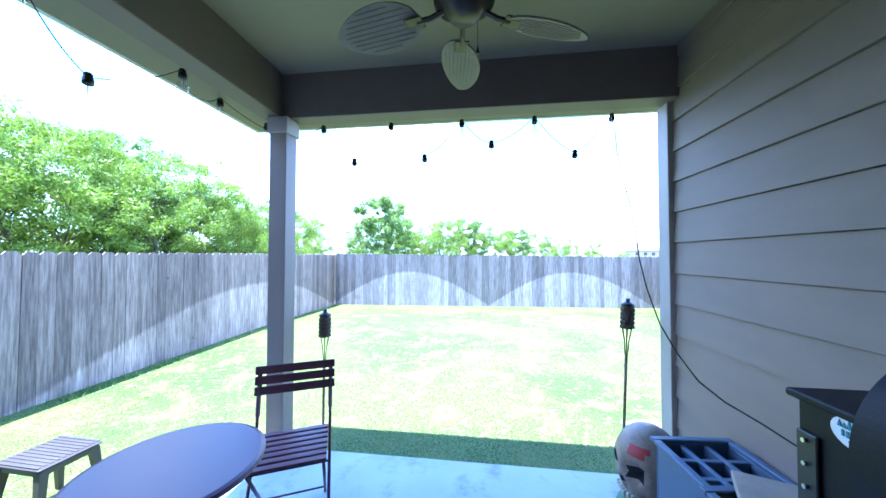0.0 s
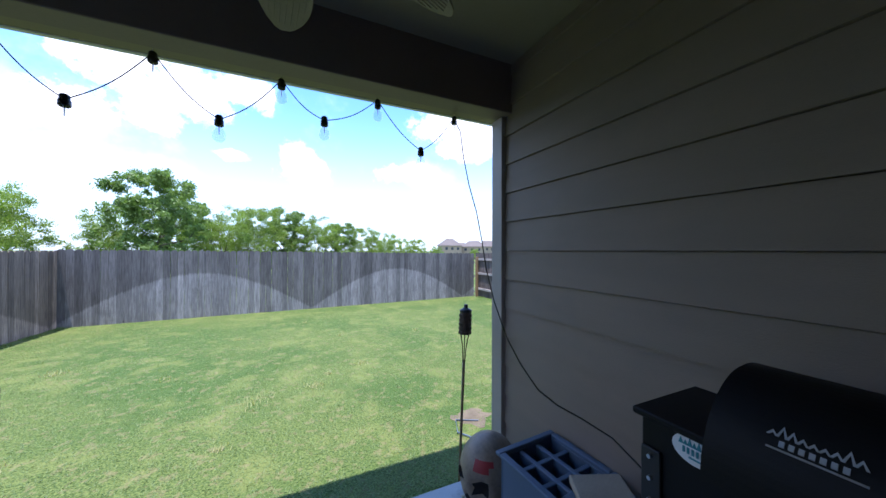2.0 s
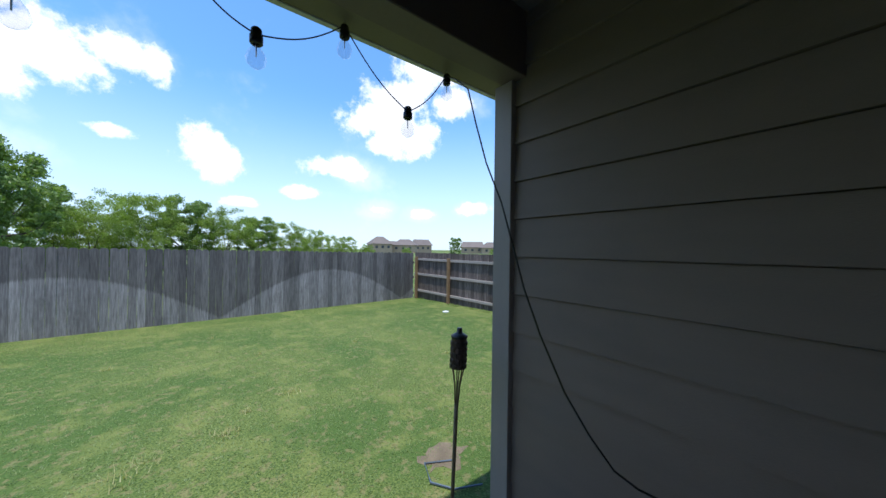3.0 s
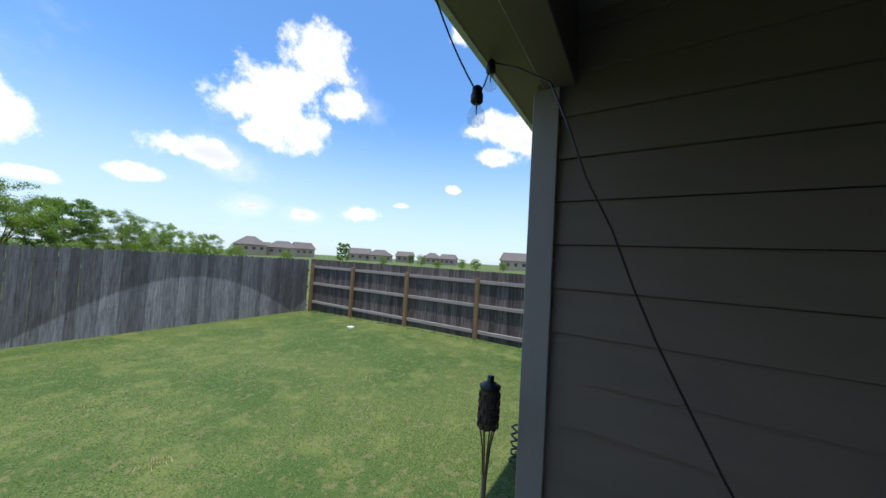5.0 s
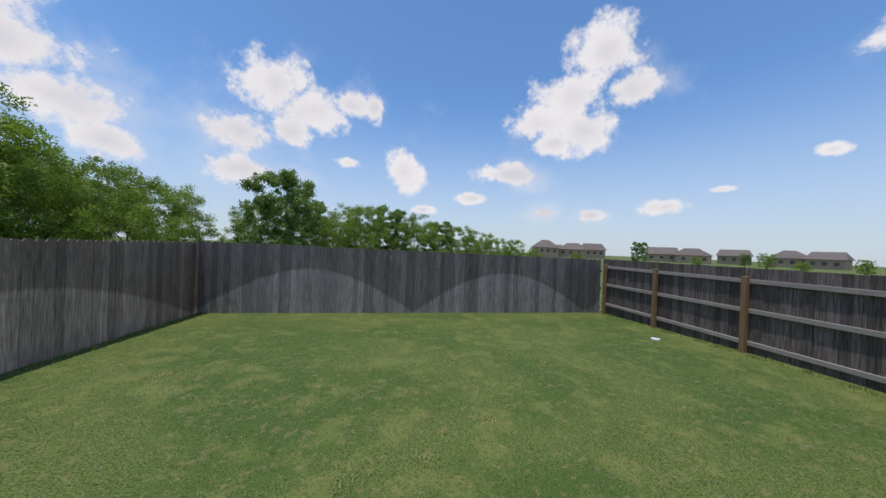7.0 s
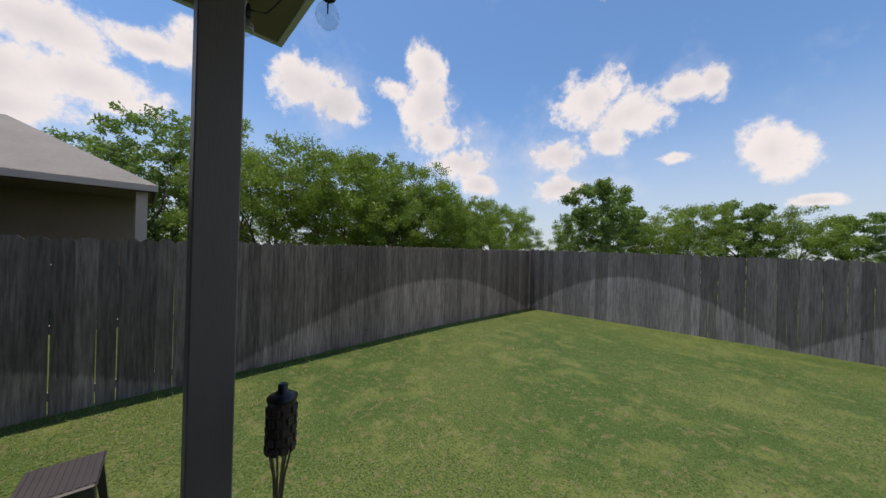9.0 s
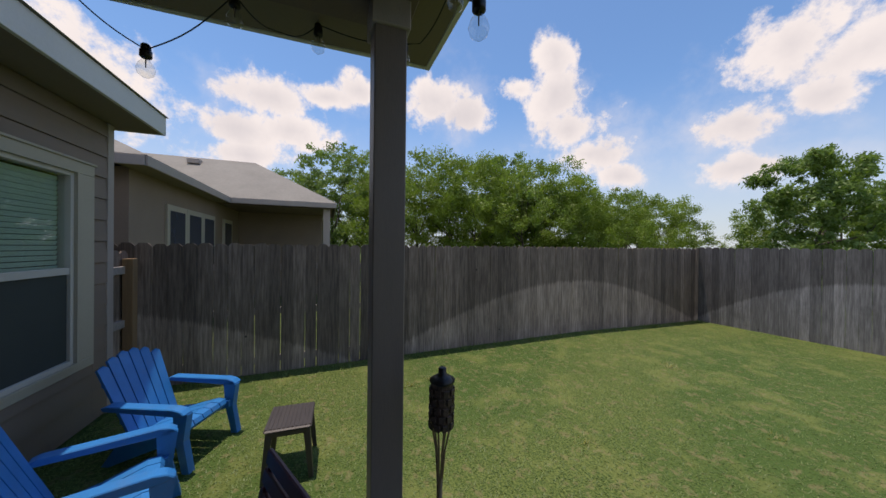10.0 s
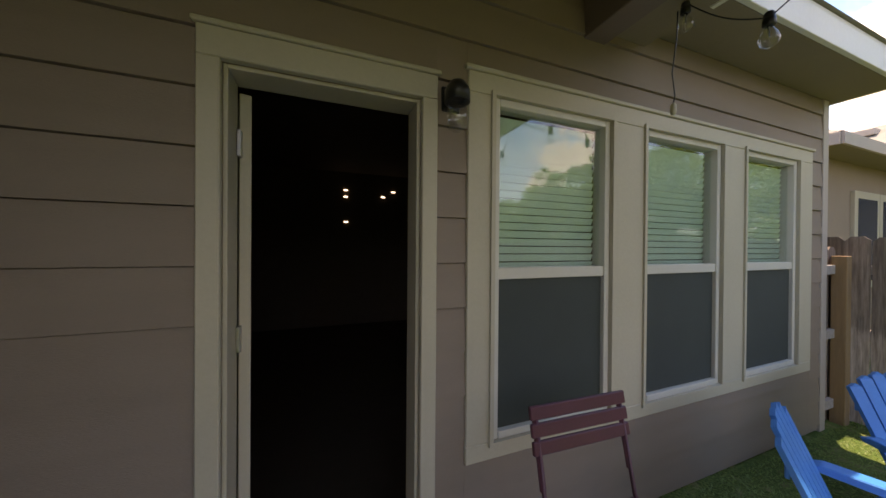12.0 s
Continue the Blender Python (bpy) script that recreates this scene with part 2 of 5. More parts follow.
def picket_material(name, base, dark, along, arc_line):
    """Weathered cedar: grain, knots, tone by board, and the paler zone that the sprinklers have washed along the foot in arcs."""
    m = bpy.data.materials.new(name)
    m.use_nodes = True
    t = m.node_tree
    b = t.nodes["Principled BSDF"]
    geo = t.nodes.new("ShaderNodeNewGeometry")
    info = t.nodes.new("ShaderNodeObjectInfo")
    sep = t.nodes.new("ShaderNodeSeparateXYZ")
    t.links.new(geo.outputs["Position"], sep.inputs[0])
    mp = t.nodes.new("ShaderNodeMapping")
    mp.inputs["Scale"].default_value = (14, 14, 0.9)
    t.links.new(geo.outputs["Position"], mp.inputs[0])
    grain = nt(t, "ShaderNodeTexNoise", Scale=3.0, Detail=6.0, Roughness=0.7)
    t.links.new(mp.outputs[0], grain.inputs["Vector"])
    blotch = nt(t, "ShaderNodeTexNoise", Scale=2.2, Detail=5.0, Roughness=0.6)
    t.links.new(geo.outputs["Position"], blotch.inputs["Vector"])
    knot = nt(t, "ShaderNodeTexVoronoi", Scale=2.7)
    t.links.new(geo.outputs["Position"], knot.inputs["Vector"])
    col = mix_rgb(t, ramp(t, grain.outputs[0], 0.3, 0.75), dark, base)
    tone = math_node(t, "ADD", 0.62, math_node(t, "MULTIPLY", info.outputs["Random"], 0.7))
    comb = t.nodes.new("ShaderNodeCombineColor")
    for i in range(3):
        t.links.new(tone, comb.inputs[i])
    col = mix_rgb(t, 1.0, col, comb.outputs[0], "MULTIPLY")
    axis = sep.outputs["XYZ".index(along)]
    lo, period, phase, height = arc_line
    w = math_node(t, "ABSOLUTE", math_node(t, "SINE", math_node(t, "MULTIPLY", math_node(t, "ADD", axis, phase), math.pi / period)))
    edge = math_node(t, "ADD", lo, math_node(t, "MULTIPLY", w, height))
    edge = math_node(t, "ADD", edge, math_node(t, "MULTIPLY", math_node(t, "SUBTRACT", grain.outputs[0], 0.5), 0.16))
    pale = ramp(t, math_node(t, "SUBTRACT", edge, sep.outputs[2]), -0.03, 0.05)
    washed = mix_rgb(t, 1.0, col, (1.9, 1.92, 1.95), "MULTIPLY")
    col = mix_rgb(t, math_node(t, "MULTIPLY", pale, 0.9), col, washed)
    col = mix_rgb(t, math_node(t, "MULTIPLY", ramp(t, blotch.outputs[0], 0.52, 0.75), 0.45), col, dark)
    col = mix_rgb(t, ramp(t, knot.outputs[0], 0.05, 0.02), col, (0.03, 0.022, 0.018))
    t.links.new(col, b.inputs["Base Color"])
    b.inputs["Roughness"].default_value = 0.88
    bn = nt(t, "ShaderNodeBump", Strength=0.5, Distance=0.004)
    t.links.new(grain.outputs[0], bn.inputs["Height"])
    t.links.new(bn.outputs[0], b.inputs["Normal"])
    return m


PICKET_W = picket_material("cedar_pickets_west", (0.285, 0.222, 0.18), (0.105, 0.078, 0.062), "Y", (-0.15, 7.8, -2.5, 1.05))
PICKET_N = picket_material("cedar_pickets_north", (0.195, 0.185, 0.185), (0.08, 0.074, 0.075), "X", (-0.2, 5.5, 6.5, 1.15))
PICKET_E = picket_material("cedar_pickets_east", (0.20, 0.165, 0.155), (0.05, 0.038, 0.034), "Y", (-2.0, 4.0, 0.0, 0.1))


def glass_material(name, rough=0.0, tint=(0.9, 0.95, 0.93), face=0.06, edge=1.0):
    """Thin clear glass: gloss rises from face-on to grazing the same way on both sides of the sheet."""
    m = bpy.data.materials.new(name)
    m.use_nodes = True
    t = m.node_tree
    t.nodes.clear()
    lw = nt(t, "ShaderNodeLayerWeight", Blend=0.5)
    rise = math_node(t, "POWER", lw.outputs["Facing"], 4.5)
    fac = math_node(t, "ADD", face, math_node(t, "MULTIPLY", rise, edge - face))
    tr = t.nodes.new("ShaderNodeBsdfTransparent")
    tr.inputs[0].default_value = (*tint, 1)
    gl = nt(t, "ShaderNodeBsdfGlossy", Roughness=rough)
    mx = t.nodes.new("ShaderNodeMixShader")
    t.links.new(fac, mx.inputs[0])
    t.links.new(tr.outputs[0], mx.inputs[1])
    t.links.new(gl.outputs[0], mx.inputs[2])
    out = t.nodes.new("ShaderNodeOutputMaterial")
    t.links.new(mx.outputs[0], out.inputs[0])
    return m


GLASS = glass_material("window_glass", 0.0, (0.93, 0.97, 0.95), 0.085, 1.0)
BULBGLASS = glass_material("bulb_glass", 0.03, (0.94, 0.95, 0.95), 0.10, 0.6)


def leaf_material(name, a, b_):
    m = bpy.data.materials.new(name)
    m.use_nodes = True
    t = m.node_tree
    p = t.nodes["Principled BSDF"]
    geo = t.nodes.new("ShaderNodeNewGeometry")
    nz = nt(t, "ShaderNodeTexNoise", Scale=0.8, Detail=3.0)
    t.links.new(geo.outputs["Position"], nz.inputs["Vector"])
    k = math_node(t, "ADD", math_node(t, "MULTIPLY", geo.outputs["Random Per Island"], 0.55), math_node(t, "MULTIPLY", ramp(t, nz.outputs[0], 0.35, 0.65), 0.45))
    col = mix_rgb(t, k, a, b_)
    t.links.new(col, p.inputs["Base Color"])
    p.inputs["Roughness"].default_value = 0.55
    tl = t.nodes.new("ShaderNodeBsdfTranslucent")
    t.links.new(mix_rgb(t, 1.0, col, (1.5, 1.7, 0.7), "MULTIPLY"), tl.inputs[0])
    mx = nt(t, "ShaderNodeMixShader", Fac=0.32)
    t.links.new(p.outputs[0], mx.inputs[1])
    t.links.new(tl.outputs[0], mx.inputs[2])
    t.links.new(mx.outputs[0], t.nodes["Material Output"].inputs[0])
    return m


LEAF_MESQUITE = leaf_material("mesquite_leaves", (0.10, 0.16, 0.02), (0.24, 0.33, 0.06))
LEAF_OAK = leaf_material("broad_leaves", (0.08, 0.145, 0.035), (0.21, 0.30, 0.085))
GRASSBLADE = leaf_material("grass_blades", (0.10, 0.155, 0.035), (0.19, 0.25, 0.075))
DRYBLADE = leaf_material("dry_blades", (0.30, 0.29, 0.12), (0.42, 0.40, 0.2))


def ground_material():
    m = bpy.data.materials.new("lawn_ground")
    m.use_nodes = True
    t = m.node_tree
    b = t.nodes["Principled BSDF"]
    geo = t.nodes.new("ShaderNodeNewGeometry")
    sc = []
    for s, d in ((0.45, 3.0), (2.6, 5.0), (60.0, 4.0), (14.0, 5.0)):
        n = nt(t, "ShaderNodeTexNoise", Scale=s, Detail=d)
        t.links.new(geo.outputs["Position"], n.inputs["Vector"])
        sc.append(n.outputs[0])
    green = mix_rgb(t, ramp(t, sc[2], 0.35, 0.65), (0.05, 0.085, 0.018), (0.15, 0.19, 0.05))
    green = mix_rgb(t, math_node(t, "MULTIPLY", ramp(t, sc[0], 0.42, 0.58), 0.75), green, (0.05, 0.10, 0.02))
    green = mix_rgb(t, math_node(t, "MULTIPLY", ramp(t, sc[1], 0.5, 0.66), 0.6), green, (0.17, 0.195, 0.055))
    green = mix_rgb(t, math_node(t, "MULTIPLY", ramp(t, sc[3], 0.54, 0.66), 0.55), green, (0.21, 0.18, 0.085))
    t.links.new(green, b.inputs["Base Color"])
    b.inputs["Roughness"].default_value = 0.9
    b.inputs["Specular IOR Level"].default_value = 0.2
    bn = nt(t, "ShaderNodeBump", Strength=0.7, Distance=0.02)
    t.links.new(sc[2], bn.inputs["Height"])
    t.links.new(bn.outputs[0], b.inputs["Normal"])
    return m


LAWN = ground_material()


# ---- mesh helpers ----
def part(name, bm, mat, parent=None, label="", smooth=False, at=None):
    me = bpy.data.meshes.new(name)
    bm.normal_update()
    bm.to_mesh(me)
    bm.free()
    me.materials.append(mat)
    if smooth:
        for p in me.polygons:
            p.use_smooth = True
    ob = new(name, me)
    if parent:
        ob.parent = parent
    if at:
        ob.matrix_basis = at
    if label:
        ob["label"] = label
    return ob


def thing(name, label, category, group="", m=None, kind=""):
    ob = new(name)
    ob.empty_display_size = 0.1
    if m:
        ob.matrix_basis = m
    return tagged(ob, label, category, group, kind)


def box(bm, lo, hi, bevel=0.0, m=None):
    r = bmesh.ops.create_cube(bm, size=1)
    vs = r["verts"]
    for v in vs:
        v.co = Vector([lo[i] + (v.co[i] + 0.5) * (hi[i] - lo[i]) for i in range(3)])
    if bevel:
        es = list({e for v in vs for e in v.link_edges})
        r2 = bmesh.ops.bevel(bm, geom=es, offset=bevel, segments=1, affect="EDGES")
        vs = list({v for f in r2["faces"] for v in f.verts} | {v for v in vs if v.is_valid})
    if m:
        bmesh.ops.transform(bm, matrix=m, verts=[v for v in vs if v.is_valid])
    return bm


def boxm(lo, hi, bevel=0.0, m=None):
    return box(bmesh.new(), lo, hi, bevel, m)


def rod(bm, a, b, r0, r1=None, seg=8):
    a, b = Vector(a), Vector(b)
    r1 = r0 if r1 is None else r1
    q = (b - a).to_track_quat("Z", "Y").to_matrix().to_4x4()
    m = Matrix.Translation((a + b) / 2) @ q
    bmesh.ops.create_cone(bm, cap_ends=True, segments=seg, radius1=r0, radius2=r1, depth=(b - a).length, matrix=m)
    return bm


def tube(bm, pts, r, seg=6):
    """One connected round tube through the points."""
    pts = [Vector(p) for p in pts]
    rings = []
    for i, p in enumerate(pts):
        d = (pts[min(i + 1, len(pts) - 1)] - pts[max(i - 1, 0)]).normalized()
        u = d.cross(Vector((0.123, 0.97, 0.2)) if abs(d.y) < 0.9 else Vector((1, 0.1, 0.1))).normalized()
        w = d.cross(u)
        rings.append([bm.verts.new(p + (u * math.cos(2 * math.pi * k / seg) + w * math.sin(2 * math.pi * k / seg)) * r) for k in range(seg)])
    for a, b in zip(rings, rings[1:]):
        for k in range(seg):
            bm.faces.new((a[k], a[(k + 1) % seg], b[(k + 1) % seg], b[k]))
    bm.faces.new(rings[0][::-1])
    bm.faces.new(rings[-1])
    return bm


def lathe(bm, profile, seg=16, m=None):
    rings = []
    for r, z in profile:
        ring = []
        for i in range(seg):
            a = 2 * math.pi * i / seg
            ring.append(bm.verts.new((max(r, 1e-4) * math.cos(a), max(r, 1e-4) * math.sin(a), z)))
        rings.append(ring)
    for r0, r1 in zip(rings, rings[1:]):
        for i in range(seg):
            bm.faces.new((r0[i], r0[(i + 1) % seg], r1[(i + 1) % seg], r1[i]))
    bm.faces.new(rings[0][::-1])
    bm.faces.new(rings[-1])
    if m:
        bmesh.ops.transform(bm, matrix=m, verts=[v for ring in rings for v in ring])
    return bm


def prism(bm, poly, axis, lo, hi):
    """Extrudes a polygon given in the two other axes along one axis."""
    def co(p, h):
        c = list(p)
        c.insert("xyz".index(axis), h)
        return c
    a = [bm.verts.new(co(p, lo)) for p in poly]
    b = [bm.verts.new(co(p, hi)) for p in poly]
    n = len(poly)
    bm.faces.new(a[::-1])
    bm.faces.new(b)
    for i in range(n):
        bm.faces.new((a[i], a[(i + 1) % n], b[(i + 1) % n], b[i]))
    bmesh.ops.recalc_face_normals(bm, faces=bm.faces[:])
    return bm


def structure(name, bm, mat, label, smooth=False):
    ob = part(name, bm, mat, None, label, smooth)
    ob["kind"] = "structure"
    return ob


# ---- ground ----
def ground_z(y):
    return -0.1 if y < 6.5 else -0.1 - 0.03 * (min(y, 12.5) - 6.5)


def make_ground():
    bm = bmesh.new()
    ys = [-900, -60, -8, 0, 2.6, 4, 6.5, 8, 9.5, 11, 12.5, 20, 60, 200, 900]
    xs = [-900, -60, -7, -3, 0, 5, 60, 900]
    grid = [[bm.verts.new((x, y, ground_z(y))) for x in xs] for y in ys]
    for a, b in zip(grid, grid[1:]):
        for i in range(len(xs) - 1):
            bm.faces.new((a[i], a[i + 1], b[i + 1], b[i]))
    structure("ground", bm, LAWN, "green mown lawn with dry tan patches", True)


make_ground()
bm = boxm((-3.0, 0.0, -0.16), (0.0, 2.36, 0.0), 0.008)
structure("floor", bm, CONCRETE, "pale grey concrete patio slab with dark stains")

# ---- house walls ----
# room floor, coloured dark to hold the room's shade as well
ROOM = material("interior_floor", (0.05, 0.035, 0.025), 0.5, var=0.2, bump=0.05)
D0, D1, DT = -1.12, -1.825, 2.035          # door opening
W0, W1, WB, WT = -2.035, -5.10, 0.44, 2.215   # group of windows, outer edges of the casing
CORNER = -5.36


def wall_blocks(name, blocks, label):
    bm = bmesh.new()
    for lo, hi in blocks:
        box(bm, lo, hi)
    return structure(name, bm, SIDING, label)


wall_south = wall_blocks("wall_south", [((D0, -0.18, -0.15), (0.2, -0.014, 3.0)), ((D1, -0.18, DT), (D0, -0.014, 3.0)), ((W0, -0.18, -0.15), (D1, -0.014, 3.0)),
                                        ((W1, -0.18, -0.15), (W0, -0.014, WB)), ((W1, -0.18, WT), (W0, -0.014, 3.0)), ((CORNER, -0.18, -0.15), (W1, -0.014, 3.0))],
                         "taupe painted lap siding on the back of the house")
wall_east = wall_blocks("wall_east", [((0.014, -0.014, -0.15), (0.18, 2.33, 3.1))], "taupe painted lap siding beside the patio")
wall_west = wall_blocks("wall_west", [((CORNER, -9.0, -0.15), (CORNER + 0.17, -0.18, 3.0))], "taupe painted end wall of the house")
wall_outer = wall_blocks("wall_north", [((0.18, 2.16, -0.15), (3.2, 2.33, 2.6)), ((3.03, -9.0, -0.15), (3.2, 2.16, 2.6))], "taupe painted wall of the house past the patio")

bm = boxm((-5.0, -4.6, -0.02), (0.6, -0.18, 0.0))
structure("interior_floor", bm, ROOM, "wood floor of the unlit room, shade put into its dark colour")
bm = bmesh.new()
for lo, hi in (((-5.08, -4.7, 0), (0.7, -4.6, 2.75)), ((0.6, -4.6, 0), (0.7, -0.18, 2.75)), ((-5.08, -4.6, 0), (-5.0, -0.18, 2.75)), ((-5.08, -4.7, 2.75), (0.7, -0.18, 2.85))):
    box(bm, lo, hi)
structure("interior_walls", bm, DARKROOM, "walls of the unlit room, shade put into their dark brown colour")

# ceiling, beams, roof
SZ = 2.585     # underside of the patio soffit
bm = boxm((-2.71, 0.0, 2.84), (0.0, 2.17, 2.92))
structure("ceiling", bm, CEILING, "tan painted patio ceiling")
bm = boxm((-2.86, 2.17, 2.51), (0.0, 2.31, 3.02), 0.004)
structure("beam", bm, BEAM, "brown painted beam over the open end of the patio")
bm = boxm((-2.86, 0.0, 2.51), (-2.71, 2.17, 3.02), 0.004)
structure("beam", bm, BEAM, "brown painted beam over the open side of the patio")
bm = boxm((-3.16, 2.311, SZ - 0.015), (0.6, 2.50, SZ), 0.002)
structure("soffit", bm, SOFFIT, "tan painted soffit under the beam")
bm = boxm((-3.16, 0.0, SZ - 0.015), (-2.861, 2.311, SZ), 0.002)
structure("soffit", bm, SOFFIT, "tan painted soffit under the beam")
bm = bmesh.new()
box(bm, (-3.19, 2.50, SZ - 0.02), (3.6, 2.53, SZ + 0.15), 0.003)
box(bm, (-3.19, 0.33, SZ - 0.02), (-3.16, 2.50, SZ + 0.15), 0.003)
structure("fascia", bm, GUTTER, "pale painted fascia along the patio roof")
bm = bmesh.new()
box(bm, (-5.50, 0.33, 2.66), (-3.19, 0.36, 2.85), 0.003)
box(bm, (-5.53, -9.0, 2.66), (-5.50, 0.36, 2.85), 0.003)
structure("fascia", bm, GUTTER, "pale painted fascia along the house eave")
bm = bmesh.new()
box(bm, (-5.50, 0.0, 2.66), (-3.0, 0.33, 2.675))
box(bm, (-5.50, -9.0, 2.66), (CORNER, 0.0, 2.675))
structure("soffit", bm, SOFFIT, "tan painted soffit under the house eave")


def hip(name, x0, x1, y0, y1, z, rise, mat, label, parent=None, inset=None):
    bm = bmesh.new()
    w = min(x1 - x0, y1 - y0) / 2 if inset is None else inset
    a = [bm.verts.new(p) for p in ((x0, y0, z), (x1, y0, z), (x1, y1, z), (x0, y1, z))]
    if x1 - x0 > y1 - y0:
        r = [bm.verts.new((x0 + w, (y0 + y1) / 2, z + rise)), bm.verts.new((x1 - w, (y0 + y1) / 2, z + rise))]
        fs = ((a[0], a[1], r[1], r[0]), (a[1], a[2], r[1]), (a[2], a[3], r[0], r[1]), (a[3], a[0], r[0]))
    else:
        r = [bm.verts.new(((x0 + x1) / 2, y0 + w, z + rise)), bm.verts.new(((x0 + x1) / 2, y1 - w, z + rise))]
        fs = ((a[0], a[1], r[0]), (a[1], a[2], r[1], r[0]), (a[2], a[3], r[1]), (a[3], a[0], r[0], r[1]))
    for f in fs:
        bm.faces.new(f)
    bm.faces.new(a[::-1])
    bmesh.ops.recalc_face_normals(bm, faces=bm.faces[:])
    if parent:
        return part(name, bm, mat, parent, label)
    return structure(name, bm, mat, label)


hip("roof", -5.55, 3.6, -9.2, 0.38, 2.855, 2.2, SHINGLE, "tan shingle roof of the house")
bm = bmesh.new()
prism(bm, [(-3.21, SZ + 0.155), (-3.21, SZ + 0.18), (-0.5, 3.5), (3.6, 3.5), (3.6, 3.06), (-2.0, 3.06), (-2.9, 3.03)], "y", -0.5, 2.1)
prism(bm, [(2.1, 3.06), (2.1, 3.4), (2.56, SZ + 0.18), (2.56, SZ + 0.155), (2.31, 2.9)], "x", -3.2, 3.6)
structure("roof", bm, SHINGLE, "tan shingle roof over the patio")

# corner boards and end trim
for lo, hi, lab in (((-0.04, 2.235, -0.02), (0.014, 2.355, 2.509), "taupe painted trim board at the end of the siding"),
                    ((0.014, 2.33, -0.1), (0.11, 2.355, SZ - 0.017), "taupe painted trim board round the wall's end"),
                    ((CORNER - 0.02, -0.014, -0.1), (CORNER + 0.07, 0.016, 2.655), "pale painted corner board of the house")):
    structure("trim", boxm(lo, hi, 0.003), TRIM, lab)

# column
column = thing("column", "taupe painted square patio column with a boxed cap", "column", m=pose(-2.72, 2.20, 0))
part("shaft", boxm((-0.065, -0.065, 0), (0.065, 0.065, 2.509), 0.004), POST_PAINT, column)
part("cap", boxm((-0.078, -0.078, 2.39), (0.078, 0.078, 2.508), 0.004), TRIM, column, "taupe painted boxed cap")


# ---- door and windows ----
door = thing("door_1", "open dark back door in a cream painted casing", "door", kind="structure")
part("casing_head", boxm((D1 - 0.068, -0.012, DT), (D0 + 0.068, 0.022, DT + 0.1), 0.004), CASING, door)
part("casing_head", boxm((D1 - 0.08, -0.012, DT + 0.1), (D0 + 0.08, 0.034, DT + 0.118), 0.004), CASING, door)
part("casing_side", boxm((D1 - 0.068, -0.012, -0.01), (D1, 0.022, DT), 0.004), CASING, door)
part("casing_side", boxm((D0, -0.012, -0.01), (D0 + 0.068, 0.022, DT), 0.004), CASING, door)
bm = bmesh.new()
box(bm, (D1, -0.15, 0.0), (D1 + 0.015, -0.013, DT), 0.002)
box(bm, (D0 - 0.015, -0.15, 0.0), (D0, -0.013, DT), 0.002)
box(bm, (D1 + 0.015, -0.15, DT - 0.015), (D0 - 0.015, -0.013, DT), 0.002)
part("jamb", bm, CASING, door)
part("threshold", boxm((D1, -0.16, 0.001), (D0, 0.03, 0.02), 0.003), STEEL, door, "worn metal threshold")
swing = Matrix.Translation((D0 - 0.019, -0.155, 0)) @ pose(0, 0, 0, 0, 0, 14)
leaf = part("door_leaf", boxm((-0.041, -0.775, 0.025), (0.0, 0.0, DT - 0.035), 0.003, swing), CASING, door, "open door leaf seen edge on")
for z in (0.3, 1.05, 1.8):
    part("hinge", boxm((D0 - 0.03, -0.158, z - 0.05), (D0 - 0.016, -0.125, z + 0.05), 0.002), STEEL, leaf)

PANES = [(-2.17, -2.90), (-3.17, -3.90), (-4.17, -4.88)]
for i, (xa, xb) in enumerate(PANES):
    win = thing("window_%d" % (i + 1), "cream single-hung window with a lowered pale green blind and a dark insect screen", "window", "back windows", kind="structure")
    zb, zt, zm = 0.52, 2.10, 1.29
    fr = part("window_frame", boxm((xb, -0.09, zb), (xb + 0.035, -0.005, zt), 0.003), VINYL, win)
    part("window_frame", boxm((xa - 0.035, -0.09, zb), (xa, -0.005, zt), 0.003), VINYL, win)
    part("window_frame", boxm((xb + 0.035, -0.09, zt - 0.035), (xa - 0.035, -0.005, zt), 0.003), VINYL, win)
    part("window_sill", boxm((xb + 0.035, -0.09, zb), (xa - 0.035, 0.0, zb + 0.035), 0.003), VINYL, win)
    part("meeting_rail", boxm((xb + 0.035, -0.07, zm - 0.03), (xa - 0.035, -0.012, zm + 0.025), 0.003), VINYL, win)
    g = part("pane", boxm((xb + 0.03, -0.045, zm), (xa - 0.03, -0.041, zt - 0.02)), GLASS, win, "reflecting upper glass")
    g.visible_shadow = False
    g = part("pane", boxm((xb + 0.03, -0.065, zb + 0.02), (xa - 0.03, -0.061, zm)), GLASS, win, "lower glass behind the screen")
    g.visible_shadow = False
    part("screen", boxm((xb + 0.035, -0.030, zb + 0.035), (xa - 0.035, -0.028, zm - 0.03)), SCREEN, win, "dark insect screen over the lower sash")
    slat = bmesh.new()
    box(slat, (xb + 0.045, -0.0185, -0.001), (xa - 0.045, 0.0185, 0.001), m=pose(0, 0, 0, 68))
    first = part("blind_slat", slat, BLIND, win)
    first.location = (0, -0.082, 1.24)
    for k in range(1, 21):
        o = new("blind_slat", first.data)
        o.parent = win
        o.location = (0, -0.082, 1.24 + k * 0.0395)
    win.location.y = 0.016
casing = thing("window_casing", "cream painted casing round the three back windows", "window casing", kind="structure")
part("head", boxm((W1, -0.012, 2.10), (W0, 0.022, WT - 0.02), 0.004), CASING, casing)
part("head_cap", boxm((W1 - 0.015, -0.012, WT - 0.02), (W0 + 0.015, 0.034, WT), 0.004), CASING, casing)
